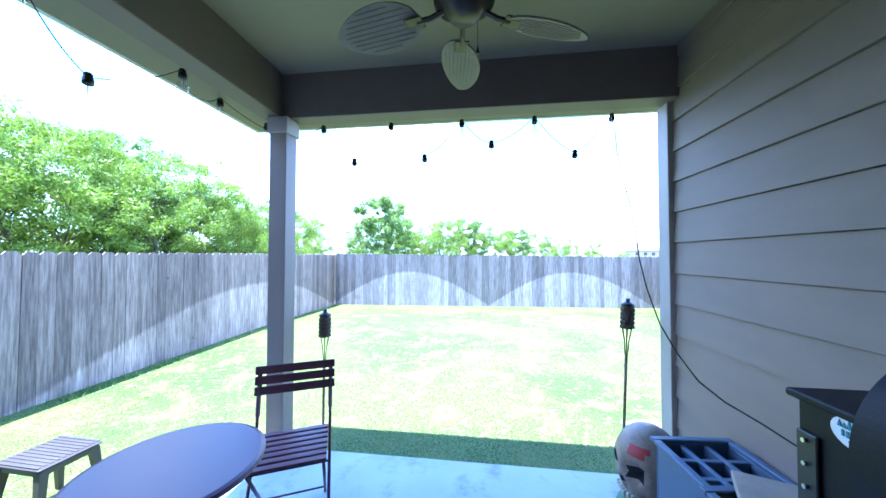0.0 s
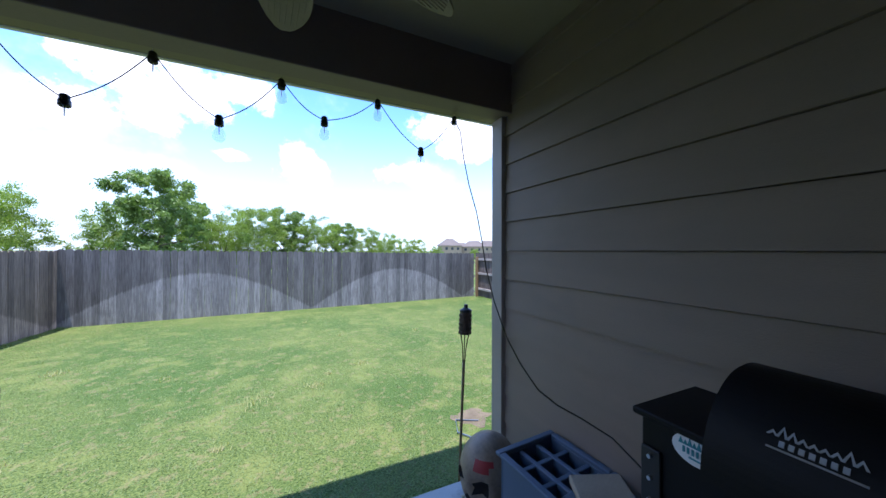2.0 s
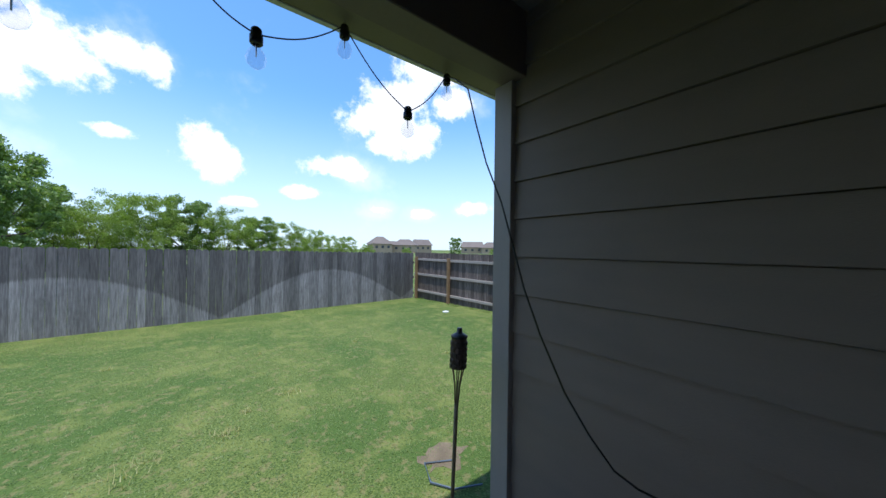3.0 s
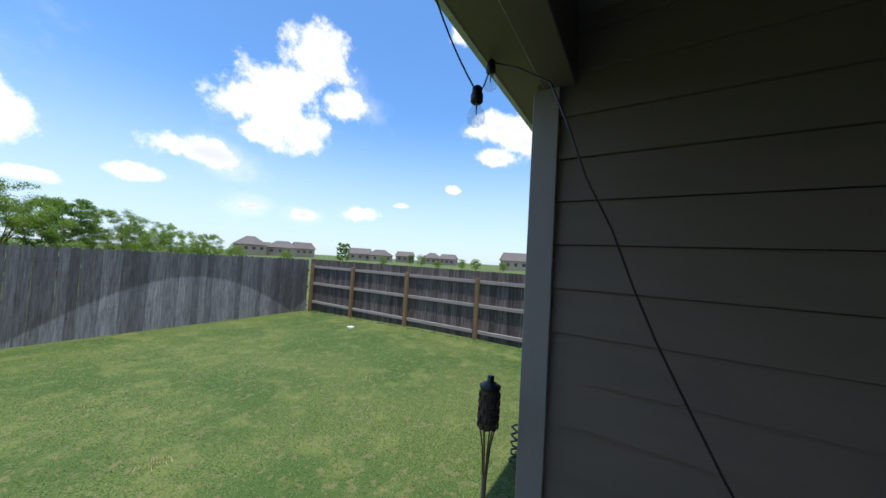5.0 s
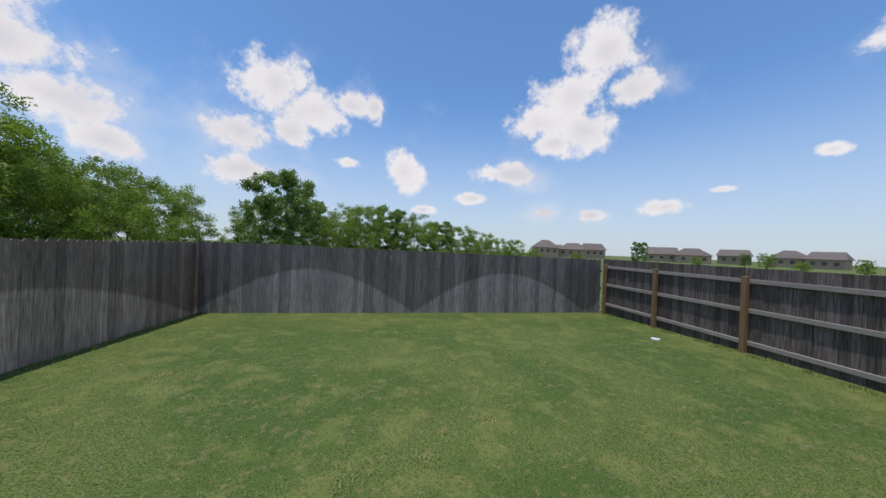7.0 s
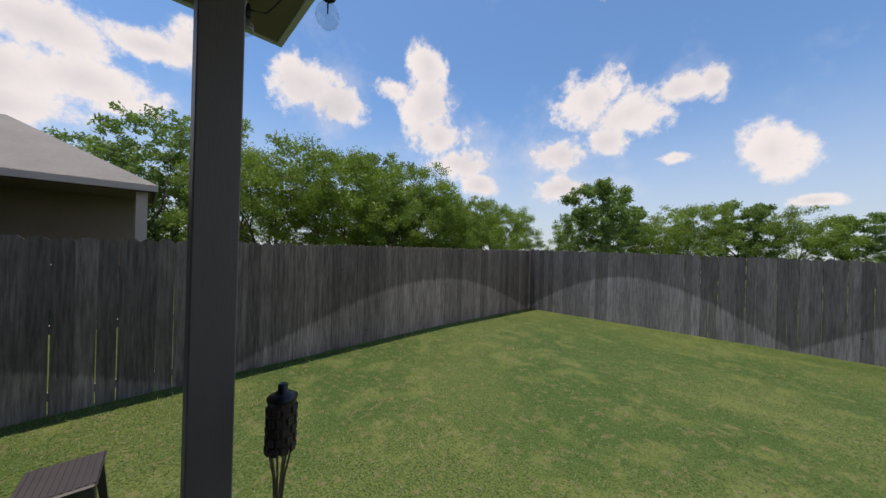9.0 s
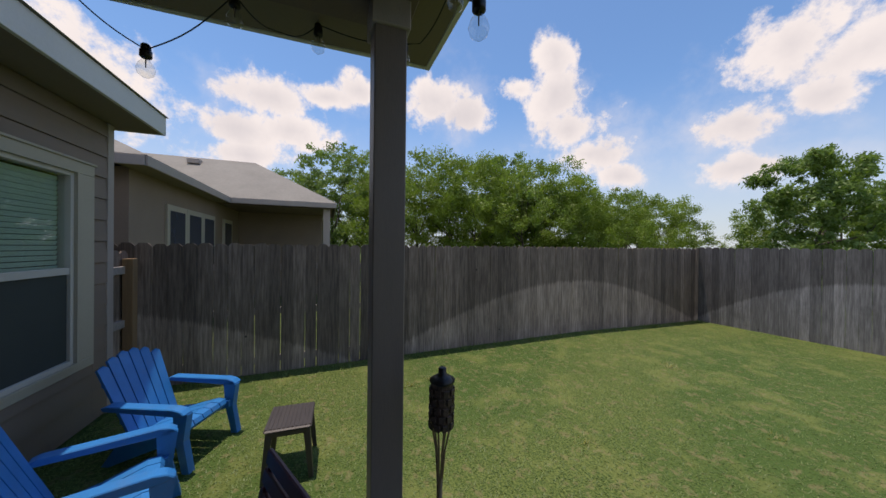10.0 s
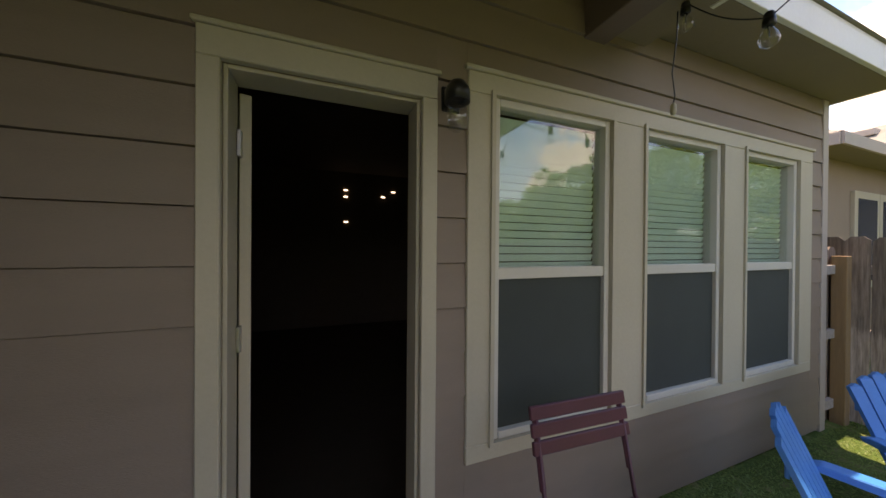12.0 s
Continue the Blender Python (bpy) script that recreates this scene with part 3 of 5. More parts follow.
part("apron", boxm((W1, -0.012, WB), (W0, 0.022, 0.52), 0.004), CASING, casing)
for xa, xb in ((W0, -2.17), (-2.90, -3.17), (-3.90, -4.17), (-4.88, W1)):
    part("upright", boxm((xb, -0.012, 0.52), (xa, 0.022, 2.10), 0.004), CASING, casing)
bm = bmesh.new()
for xa, xb in ((-2.17, -2.90), (-3.17, -3.90), (-4.17, -4.88)):
    for lo, hi in (((xb, 0.0221, 0.50), (xa, 0.034, 0.52)), ((xb, 0.0221, 2.10), (xa, 0.034, 2.12)), ((xb - 0.02, 0.0221, 0.50), (xb, 0.034, 2.12)), ((xa, 0.0221, 0.50), (xa + 0.02, 0.034, 2.12))):
        box(bm, lo, hi)
part("bead", bm, CASING, casing)


# ---- furniture ----
def bistro_chair(m, label):
    c = thing("folding_chair", label, "chair", "folding chairs", m)
    w = 0.2
    for s in (-1, 1):
        bm = bmesh.new()
        tube(bm, [(s * w, 0.24, 0.0), (s * w, -0.12, 0.46), (s * w, -0.2, 0.80)], 0.009)
        part("back_leg", bm, MAROON, c, smooth=True)
        bm = bmesh.new()
        tube(bm, [(s * (w - 0.025), -0.2, 0.0), (s * (w - 0.025), 0.22, 0.45)], 0.009)
        part("front_leg", bm, MAROON, c, smooth=True)
        part("backrest_side", boxm((-0.012, -0.005, 0.0), (0.012, 0.005, 0.27), 0.002, Matrix.Translation((s * w, -0.145, 0.55)) @ pose(0, 0, 0, 13)), MAROON, c)
    for k in range(3):
        part("back_slat", boxm((-0.225, -0.008, -0.024), (0.225, 0.008, 0.024), 0.004, Matrix.Translation((0, -0.186 - 0.012 * (k - 1), 0.745 + 0.058 * (k - 1))) @ pose(0, 0, 0, 12)), MAROON, c)
    for k in range(7):
        part("seat_slat", boxm((-0.19, -0.019, -0.006), (0.19, 0.019, 0.006), 0.003, pose(0, -0.10 + 0.052 * k, 0.455)), MAROON, c)
    for a, b in (((-w, 0.2, 0.06), (w, 0.2, 0.06)), ((-w + .02, -0.165, 0.05), (w - .02, -0.165, 0.05)), ((-w, -0.12, 0.44), (w, -0.12, 0.44)), ((-w, 0.22, 0.44), (w, 0.22, 0.44))):
        part("stretcher", rod(bmesh.new(), a, b, 0.006, seg=6), MAROON, c)
    return c


bistro_chair(pose(-2.31, 1.71, 0, 0, 0, 206), "maroon slatted metal folding chair by the patio column")
bistro_chair(pose(-2.36, 0.53, 0, 0, 0, -3), "maroon slatted metal folding chair under the windows")

table = thing("round_table", "dark plum enamelled round bistro table on the slab", "table", m=pose(-2.40, 1.11, 0))
bm = lathe(bmesh.new(), [(0.0, 0.692), (0.292, 0.692), (0.3, 0.688), (0.303, 0.698), (0.3, 0.708), (0.285, 0.712), (0.0, 0.712)], 56)
part("tabletop", bm, TABLEP, table, smooth=False)
for k in range(4):
    a = math.pi / 4 + k * math.pi / 2
    bm = bmesh.new()
    tube(bm, [(0.24 * math.cos(a), 0.24 * math.sin(a), 0.0), (-0.2 * math.cos(a), -0.2 * math.sin(a), 0.69)], 0.009)
    part("leg", bm, MAROON, table, smooth=True)
for s in (-1, 1):
    part("brace", rod(bmesh.new(), (-0.17, s * 0.17, 0.02), (0.17, s * 0.17, 0.02), 0.007, seg=6), MAROON, table)


def adirondack(m, label):
    c = thing("adirondack_chair", label, "chair", "blue lawn chairs", m)
    # seat: curved sheet of slats from front edge up to the back
    for k in range(5):
        x = -0.2 + 0.1 * k
        bm = bmesh.new()
        prof = [(0.30, 0.26), (0.33, 0.30), (0.31, 0.335), (0.24, 0.34), (0.05, 0.29), (-0.16, 0.22), (-0.16, 0.19), (0.05, 0.26), (0.24, 0.31), (0.28, 0.30)]
        prism(bm, prof, "x", x - 0.046, x + 0.046)
        part("seat_slat", bm, BLUE, c)
    for k in range(6):
        u = (k - 2.5) / 2.5
        top = 0.86 - 0.07 * u * u
        bm = bmesh.new()
        xb, xt = u * 0.19, u * 0.235
        quad = [(-0.14, 0.17, xb), (-0.42, top, xt)]
        w0, w1 = 0.034, 0.042
        pts = [Vector((xb - w0, -0.13, 0.17)), Vector((xb + w0, -0.13, 0.17)), Vector((xt + w1, -0.13 - 0.30 * (top - 0.17) / 0.69, top - 0.012)), Vector((xt, -0.132 - 0.30 * (top - 0.17) / 0.69, top + 0.012)), Vector((xt - w1, -0.13 - 0.30 * (top - 0.17) / 0.69, top - 0.012))]
        f = [bm.verts.new(p) for p in pts]
        g = [bm.verts.new(p + Vector((0, -0.022, -0.008))) for p in pts]
        bm.faces.new(f)
        bm.faces.new(g[::-1])
        for i in range(5):
            bm.faces.new((f[i], f[(i + 1) % 5], g[(i + 1) % 5], g[i]))
        bmesh.ops.recalc_face_normals(bm, faces=bm.faces[:])
        part("back_slat", bm, BLUE, c)
    for z, y, w in ((0.36, -0.235, 0.235), (0.66, -0.37, 0.26)):
        part("back_rail", boxm((-w, y - 0.02, z - 0.03), (w, y, z + 0.03), 0.004), BLUE, c)
    for s in (-1, 1):
        bm = bmesh.new()
        prism(bm, [(0.36, 0.50), (0.40, 0.47), (0.34, 0.455), (-0.28, 0.485), (-0.30, 0.51), (-0.26, 0.525), (0.30, 0.515)], "x", s * 0.30 - 0.045, s * 0.30 + 0.045)
        bmesh.ops.bevel(bm, geom=bm.edges[:], offset=0.006, segments=1, affect="EDGES")
        part("armrest", bm, BLUE, c)
        bm = bmesh.new()
        prism(bm, [(0.37, 0.49), (0.40, 0.46), (0.37, 0.25), (0.42, 0.0), (0.36, 0.0), (0.29, 0.28), (0.28, 0.47)], "x", s * 0.285 - 0.03, s * 0.285 + 0.03)
        part("front_leg", bm, BLUE, c)
        bm = bmesh.new()
        prism(bm, [(0.35, 0.32), (0.35, 0.26), (-0.32, 0.0), (-0.38, 0.0), (-0.20, 0.24)], "x", s * 0.245 - 0.018, s * 0.245 + 0.018)
        part("back_leg", bm, BLUE, c)
    return c


far = adirondack(pose(-4.45, 0.84, -0.1, 0, 0, -22), "faded blue plastic lawn armchair on the grass by the fence side")
near = adirondack(pose(-3.54, 0.83, -0.1, 0, 0, 19), "faded blue plastic lawn armchair on the grass under the windows")
far.scale = near.scale = (0.86, 0.86, 0.90)

stool = thing("side_table", "small dark brown plastic side table on the grass", "side table", m=pose(-3.95, 1.73, -0.1, 0, 0, -2))
stool.scale = (0.88, 0.92, 0.93)
bm = bmesh.new()
box(bm, (-0.205, -0.165, 0.365), (0.205, 0.165, 0.385), 0.008)
bmesh.ops.bevel(bm, geom=[e for e in bm.edges if abs(e.verts[0].co.z - e.verts[1].co.z) > 0.003 and e.calc_length() < 0.03], offset=0.004, segments=1, affect="EDGES")
top = part("top", bm, DKBROWN, stool)
for k in range(11):
    part("rib", boxm((-0.185, -0.15 + k * 0.03 - 0.009, 0.3852), (0.185, -0.15 + k * 0.03 + 0.009, 0.389)), DKBROWN, top)
part("skirt", boxm((-0.19, -0.15, 0.325), (0.19, 0.15, 0.365), 0.006), DKBROWN, stool)
for sx in (-1, 1):
    for sy in (-1, 1):
        bm = bmesh.new()
        rod(bm, (sx * 0.205, sy * 0.165, 0.0), (sx * 0.165, sy * 0.13, 0.35), 0.022, 0.034, 4)
        part("leg", bm, DKBROWN, stool)


def torch(x, y, z_top, lean=(0, 0), label=""):
    t = thing("tiki_torch", label, "garden torch", "garden torches", pose(x, y, -0.1))
    h = z_top + 0.1
    lx, ly = lean
    m = Matrix.Shear("XY", 4, (-lx / h, -ly / h)) if (lx or ly) else Matrix.Identity(4)
    def fin(bm):
        for v in bm.verts:
            v.co.x += lx * v.co.z / h - lx
            v.co.y += ly * v.co.z / h - ly
        return bm
    part("pole", fin(rod(bmesh.new(), (0, 0, 0), (0, 0, h - 0.40), 0.010, 0.013, 8)), BAMBOO, t, smooth=True)
    for k in range(6):
        a = k * math.pi / 3
        bm = bmesh.new()
        tube(bm, [(0.008 * math.cos(a), 0.008 * math.sin(a), h - 0.43), (0.018 * math.cos(a), 0.018 * math.sin(a), h - 0.30), (0.038 * math.cos(a), 0.038 * math.sin(a), h - 0.21)], 0.004, 5)
        part("split_cane", fin(bm), BAMBOO, t)
    bm = lathe(bmesh.new(), [(0.034, h - 0.215), (0.044, h - 0.19), (0.047, h - 0.12), (0.046, h - 0.06), (0.048, h - 0.052), (0.044, h - 0.048)], 18)
    part("basket", fin(bm), WICKER, t, "dark woven cane basket")
    bm = bmesh.new()
    for r in range(5):
        for k in range(9):
            a = (k + 0.5 * (r % 2)) * 2 * math.pi / 9
            mm = pose(0.048 * math.cos(a), 0.048 * math.sin(a), h - 0.20 + 0.03 * r, 0, 0, math.degrees(a))
            box(bm, (-0.003, -0.013, -0.011), (0.004, 0.013, 0.011), 0.002, mm)
    part("weave", fin(bm), WICKER, t)
    bm = lathe(bmesh.new(), [(0.05, h - 0.052), (0.052, h - 0.042), (0.03, h - 0.03), (0.017, h - 0.024), (0.0165, h - 0.004), (0.013, h), (0.0, h)], 18)
    part("canister", fin(bm), BLACKGLOSS, t, "black metal fuel canister", smooth=True)
    t.scale = (0.88, 0.88, 1.0)
    return t


torch(-2.46, 2.36, 1.08, (0.0, 0.02), "bamboo garden torch in the grass beside the patio column")
torch(-0.21, 2.43, 1.195, (0.06, 0.0), "bamboo garden torch in the grass at the slab's edge")

# ---- ceiling fan ----
fan = thing("ceiling_fan", "bronze ceiling fan with wicker-look leaf blades, at rest", "ceiling fan", m=pose(-1.32, 1.31, 0.08))
bm = lathe(bmesh.new(), [(0.07, 2.77), (0.075, 2.74), (0.03, 2.70), (0.014, 2.69), (0.014, 2.58), (0.05, 2.57), (0.12, 2.545), (0.13, 2.50), (0.125, 2.455), (0.08, 2.425), (0.06, 2.39), (0.0, 2.385)], 28)
part("motor", bm, BRONZE, fan, smooth=True)
for k in range(5):
    ang = 96 + 72 * k
    base = pose(0, 0, 2.43, 0, 0, ang)
    bm = bmesh.new()
    tube(bm, [(0.09, 0, 0.01), (0.15, 0, -0.006), (0.21, 0, -0.006)], 0.012, 6)
    box(bm, (0.18, -0.035, -0.012), (0.26, 0.035, -0.006), 0.004)
    bmesh.ops.transform(bm, matrix=base, verts=bm.verts[:])
    part("blade_arm", bm, BRONZE, fan)
    bm = bmesh.new()
    n = 14
    top, bot = [], []
    for i in range(n + 1):
        u = i / n
        x = 0.19 + 0.42 * u
        w = 0.012 + 0.096 * math.sin(math.pi * min(1, u ** 0.85)) ** 0.62 if 0 < u < 1 else 0.012
        top.append((x, w))
        bot.append((x, -w))
    outline = top + bot[::-1]
    va = [bm.verts.new((x, y, 0.004)) for x, y in outline]
    vb = [bm.verts.new((x, y, -0.004)) for x, y in outline]
    bm.faces.new(va)
    bm.faces.new(vb[::-1])
    for i in range(len(outline)):
        j = (i + 1) % len(outline)
        bm.faces.new((va[j], va[i], vb[i], vb[j]))
    bmesh.ops.transform(bm, matrix=base @ pose(0, 0, 0, 22), verts=bm.verts[:])
    blade = part("blade", bm, BLADE, fan)
    for i in range(-4, 5):
        wmax = 0.2 if abs(i) < 4 else 0.12
        rib = boxm((0.40 - wmax * (1 - abs(i) * 0.08), i * 0.021 - 0.003, -0.007), (0.40 + wmax * 0.85 * (1 - abs(i) * 0.08), i * 0.021 + 0.003, -0.004))
        part("rib", rib, BLADE, blade, at=base @ pose(0, 0, 0, 22))
bm = bmesh.new()
rod(bm, (0.055, 0.03, 2.28), (0.055, 0.03, 2.40), 0.0012, seg=4)
rod(bm, (0.055, 0.03, 2.255), (0.055, 0.03, 2.285), 0.008, 0.003, 8)
part("pull_chain", bm, BLACKGLOSS, fan)

# ---- small things in the unlit room ----
# bright specks reflected in the room, added as small glowing bars
GLOW = bpy.data.materials.new("reflection_glow")
GLOW.use_nodes = True
GLOW.node_tree.nodes["Principled BSDF"].inputs["Emission Color"].default_value = (1.0, 0.95, 0.85, 1)
GLOW.node_tree.nodes["Principled BSDF"].inputs["Emission Strength"].default_value = 1.2
for x, z in ((-1.844, 2.424), (-1.844, 2.306), (-2.514, 2.34), (-2.71, 2.445), (-1.853, 1.854)):
    tagged(part("reflection_glint", boxm((x - 0.035, -4.6, z - 0.012), (x + 0.035, -4.585, z + 0.012), 0.004), GLOW), "tiny glowing bar standing in for a light's reflection in the dark room", "lamp", "small lamps in the room")
sill = tagged(part("picture_frame", boxm((-2.30, -0.14, 0.585), (-2.20, -0.12, 0.70), 0.003), SCREENED), "small dark picture frame on the window sill", "picture frame")
tagged(part("photo", boxm((-2.285, -0.119, 0.60), (-2.215, -0.117, 0.685)), WHITEP), "small pale print in the window picture frame", "print")
structure("window_stool", boxm((-5.0, -0.17, 0.555), (-2.1, -0.10, 0.585), 0.003), CASING, "cream interior ledge behind the windows")

# ---- wall lamp ----
lamp = thing("wall_lamp", "black wall lamp with a clear glass jar, beside the door", "wall lamp", m=pose(-1.955, 0.0, 1.965))
lamp.scale = (0.85, 0.9, 0.9)
part("back_plate", boxm((-0.05, -0.012, 0.03), (0.05, 0.02, 0.15), 0.006), BLACKGLOSS, lamp)
part("arm", boxm((-0.02, 0.02, 0.09), (0.02, 0.09, 0.12), 0.004), BLACKGLOSS, lamp)
part("cap", lathe(bmesh.new(), [(0.0, 0.14), (0.04, 0.135), (0.062, 0.10), (0.062, 0.045), (0.055, 0.045)], 20, pose(0, 0.09, 0)), BLACKGLOSS, lamp, smooth=True)
part("jar", lathe(bmesh.new(), [(0.05, 0.045), (0.052, -0.03), (0.045, -0.07), (0.02, -0.085), (0.0, -0.086)], 20, pose(0, 0.09, 0)), BULBGLASS, lamp, "clear glass jar", smooth=True)

# ---- string lights ----
def bulb(p, group="string light bulbs", yaw=0.0):
    b = thing("string_light_bulb", "clear glass bulb in a black socket on the light string", "light bulb", group, pose(*p, 0, 0, yaw))
    part("socket", lathe(bmesh.new(), [(0.012, 0.022), (0.017, 0.016), (0.018, -0.004), (0.021, -0.006), (0.021, -0.030), (0.017, -0.034)], 14), BLACKGLOSS, b, smooth=True)
    part("glass", lathe(bmesh.new(), [(0.012, -0.034), (0.014, -0.045), (0.026, -0.062), (0.032, -0.082), (0.027, -0.102), (0.012, -0.114), (0.0, -0.116)], 16), BULBGLASS, b, "clear glass globe", smooth=True)
    part("filament", rod(bmesh.new(), (0, 0, -0.035), (0, 0, -0.075), 0.003, 0.002, 5), STEEL, b)
    return b


HIGH_N = [(-2.52, 2.42), (-1.96, 2.43), (-1.40, 2.44), (-0.85, 2.45), (-0.29, 2.47)]
HIGH_W = [(-3.0, 0.32), (-2.97, 0.98), (-2.93, 1.60), (-2.99, 1.92)]
ZH = 2.53
cord_pts = []


def sag(a, b, low, n=10):
    out = []
    a, b, low = Vector(a), Vector(b), Vector(low)
    for i in range(n):
        u = i / n
        out.append(a.lerp(low, u) - Vector((0, 0, 0.035 * math.sin(math.pi * u))))
    for i in range(n + 1):
        u = i / n
        out.append(low.lerp(b, u) - Vector((0, 0, 0.035 * math.sin(math.pi * u))))
    return out


def cable(name, pts, r, mat, label, category="cable"):
    bm = bmesh.new()
    tube(bm, pts, r, 5)
    ob = part(name, bm, mat, None, label)
    tagged(ob, label, category)
    return ob


pts = []
for i, (a, b) in enumerate(zip(HIGH_N, HIGH_N[1:])):
    low = ((a[0] + b[0]) / 2 + (0.0, 0.0, -0.05, -0.01)[i], 2.38, (2.24, 2.25, 2.335, 2.24)[i])
    pts += sag((*a, ZH + 0.02), (*b, ZH + 0.02), low)
    bulb(low)
for i, (a, b) in enumerate(zip(HIGH_W, HIGH_W[1:])):
    low = (-3.05, (a[1] + b[1]) / 2 - (0.06, 0.03, 0.0)[i], (2.31, 2.315, 2.51)[i])
    if i < 2:
        bulb(low)
for p in HIGH_N + HIGH_W:
    bulb((p[0], p[1], ZH))
    tagged(part("cup_hook", rod(bmesh.new(), (p[0], p[1], ZH + 0.02), (p[0], p[1], SZ - 0.012), 0.002, seg=5), STEEL), "small steel cup hook in the soffit", "hook", "cup hooks")
cable("light_string_cord", pts, 0.0028, BLACKGLOSS, "thin black cord of the light string over the open end")
pts = []
for i, (a, b) in enumerate(zip(HIGH_W, HIGH_W[1:])):
    low = (-3.05, (a[1] + b[1]) / 2 - (0.06, 0.03, 0.0)[i], (2.31, 2.315, 2.51)[i])
    pts += sag((*a, ZH + 0.02), (*b, ZH + 0.02), low)
pts += sag((*HIGH_W[-1], ZH + 0.02), (*HIGH_N[0], ZH + 0.02), (-2.80, 2.36, 2.45))
bulb((-2.95, 2.32, ZH))
cable("light_string_cord", pts, 0.0028, BLACKGLOSS, "thin black cord of the light string over the open side")
cable("cord_end", [(-3.01, 0.28, ZH + 0.01), (-3.02, 0.27, 2.42), (-3.03, 0.245, 2.27), (-3.045, 0.25, 2.16), (-3.05, 0.24, 2.13)], 0.003, BLACKGLOSS, "black cord end hanging in front of the windows")
tagged(part("plug", lathe(bmesh.new(), [(0.006, 0.03), (0.013, 0.02), (0.015, -0.015), (0.008, -0.03), (0.0, -0.03)], 10, pose(-3.05, 0.24, 2.10)), CASING, smooth=True), "small pale plug at the cord's end", "plug")
drop = [(-0.29, 2.47, ZH + 0.015), (-0.35, 2.32, 2.44), (-0.385, 2.19, 2.33), (-0.40, 2.12, 2.15), (-0.395, 2.06, 1.97), (-0.39, 1.98, 1.8), (-0.39, 1.92, 1.63), (-0.40, 1.86, 1.48), (-0.40, 1.79, 1.33), (-0.38, 1.71, 1.16), (-0.34, 1.65, 1.04), (-0.28, 1.60, 0.93), (-0.20, 1.56, 0.86), (-0.13, 1.48, 0.82), (-0.09, 1.36, 0.79), (-0.07, 1.18, 0.70)]
cable("extension_cord", drop, 0.0035, BLACKGLOSS, "black extension cord drooping down the siding")


# ---- grill ----
grill = thing("pellet_grill", "black pellet grill with a side hopper, against the siding", "grill", m=pose(-0.225, 0.285, 0.04))
grill.scale = (0.86, 0.9, 1.03)
bm = bmesh.new()
prof = [(0.235 * math.cos(a), 0.97 + 0.235 * math.sin(a)) for a in [math.pi * 2 * i / 56 for i in range(56)]]
prism(bm, prof, "y", 0.045, 0.66)
part("barrel", bm, BLACK, grill, "black powder-coated barrel")
bm = bmesh.new()
lid = [(0.243 * math.cos(a), 0.97 + 0.243 * math.sin(a)) for a in [math.radians(12 + 192 * i / 44) for i in range(45)]] + [(0.225 * math.cos(a), 0.97 + 0.225 * math.sin(a)) for a in [math.radians(204 - 192 * i / 44) for i in range(45)]]
prism(bm, lid, "y", 0.055, 0.65)
part("lid", bm, BLACK, grill)
part("lid_handle", rod(bmesh.new(), (-0.30, 0.12, 0.86), (-0.30, 0.6, 0.86), 0.010, seg=8), STEEL, grill)
h = part("hopper", boxm((-0.17, 0.665, 0.66), (0.17, 0.855, 1.03), 0.006), BLACK, grill, "black steel pellet hopper")
part("hopper_lid", boxm((-0.19, 0.655, 1.03), (0.19, 0.875, 1.05), 0.005), BLACK, h)
part("controller", boxm((-0.182, 0.79, 0.74), (-0.171, 0.85, 0.95), 0.003), BLACKGLOSS, h)
for z in (0.93, 0.87, 0.81):
    part("knob", rod(bmesh.new(), (-0.192, 0.82, z), (-0.182, 0.82, z), 0.006, seg=10), STEEL, h)
bm = lathe(bmesh.new(), [(0.0, 0.0), (0.06, 0.0), (0.06, 0.003), (0.0, 0.003)], 24, Matrix.Translation((-0.171, 0.715, 0.945)) @ pose(0, 0, 0, 0, -90, 0) @ Matrix.Diagonal((0.62, 1.0, 1, 1)))
stk = part("sticker", bm, WHITEP, h, "white oval sticker with a teal tree line", at=pose(0, -0.015, 0.055))
bm = bmesh.new()
for k in range(8):
    y = 0.67 + 0.0115 * k
    hh = (0.012, 0.018, 0.01, 0.02, 0.014, 0.022, 0.012, 0.016)[k]
    prism(bm, [(y - 0.006, 0.952), (y + 0.006, 0.952), (y, 0.952 + hh)], "x", -0.1768, -0.1745)
for k in range(7):
    box(bm, (-0.1768, 0.671 + 0.0115 * k, 0.932), (-0.1745, 0.677 + 0.0115 * k, 0.947))
box(bm, (-0.1768, 0.69, 0.922), (-0.1745, 0.73, 0.926))
part("print", bm, TEAL, stk)
badge = part("badge", boxm((-0.0012, -0.004, -0.028), (0.0004, 0.142, -0.024), 0.0, Matrix.Translation((-0.189, 0.40, 1.123)) @ pose(0, 0, 0, 0, 39, 0)), STEEL, grill, "embossed steel badge of peaks")
mb = Matrix.Translation((-0.189, 0.40, 1.123)) @ pose(0, 0, 0, 0, 39, 0)
for k in range(9):
    y = 0.136 - 0.016 * k
    hh = (0.012, 0.024, 0.02, 0.014, 0.012, 0.012, 0.014, 0.024, 0.016)[k]
    b2 = bmesh.new()
    prism(b2, [(y - 0.010, 0.0), (y - 0.005, 0.0), (y, hh - 0.006), (y + 0.005, 0.0), (y + 0.010, 0.0), (y, hh)], "x", -0.002, 0.002)
    bmesh.ops.transform(b2, matrix=mb, verts=b2.verts[:])
    part("peak", b2, BADGE, badge)
for k in range(7):
    part("bar", boxm((-0.002, 0.118 - 0.0155 * k - 0.0045, -0.019), (0.002, 0.118 - 0.0155 * k + 0.0045, -0.007), 0.0, mb), BADGE, badge)
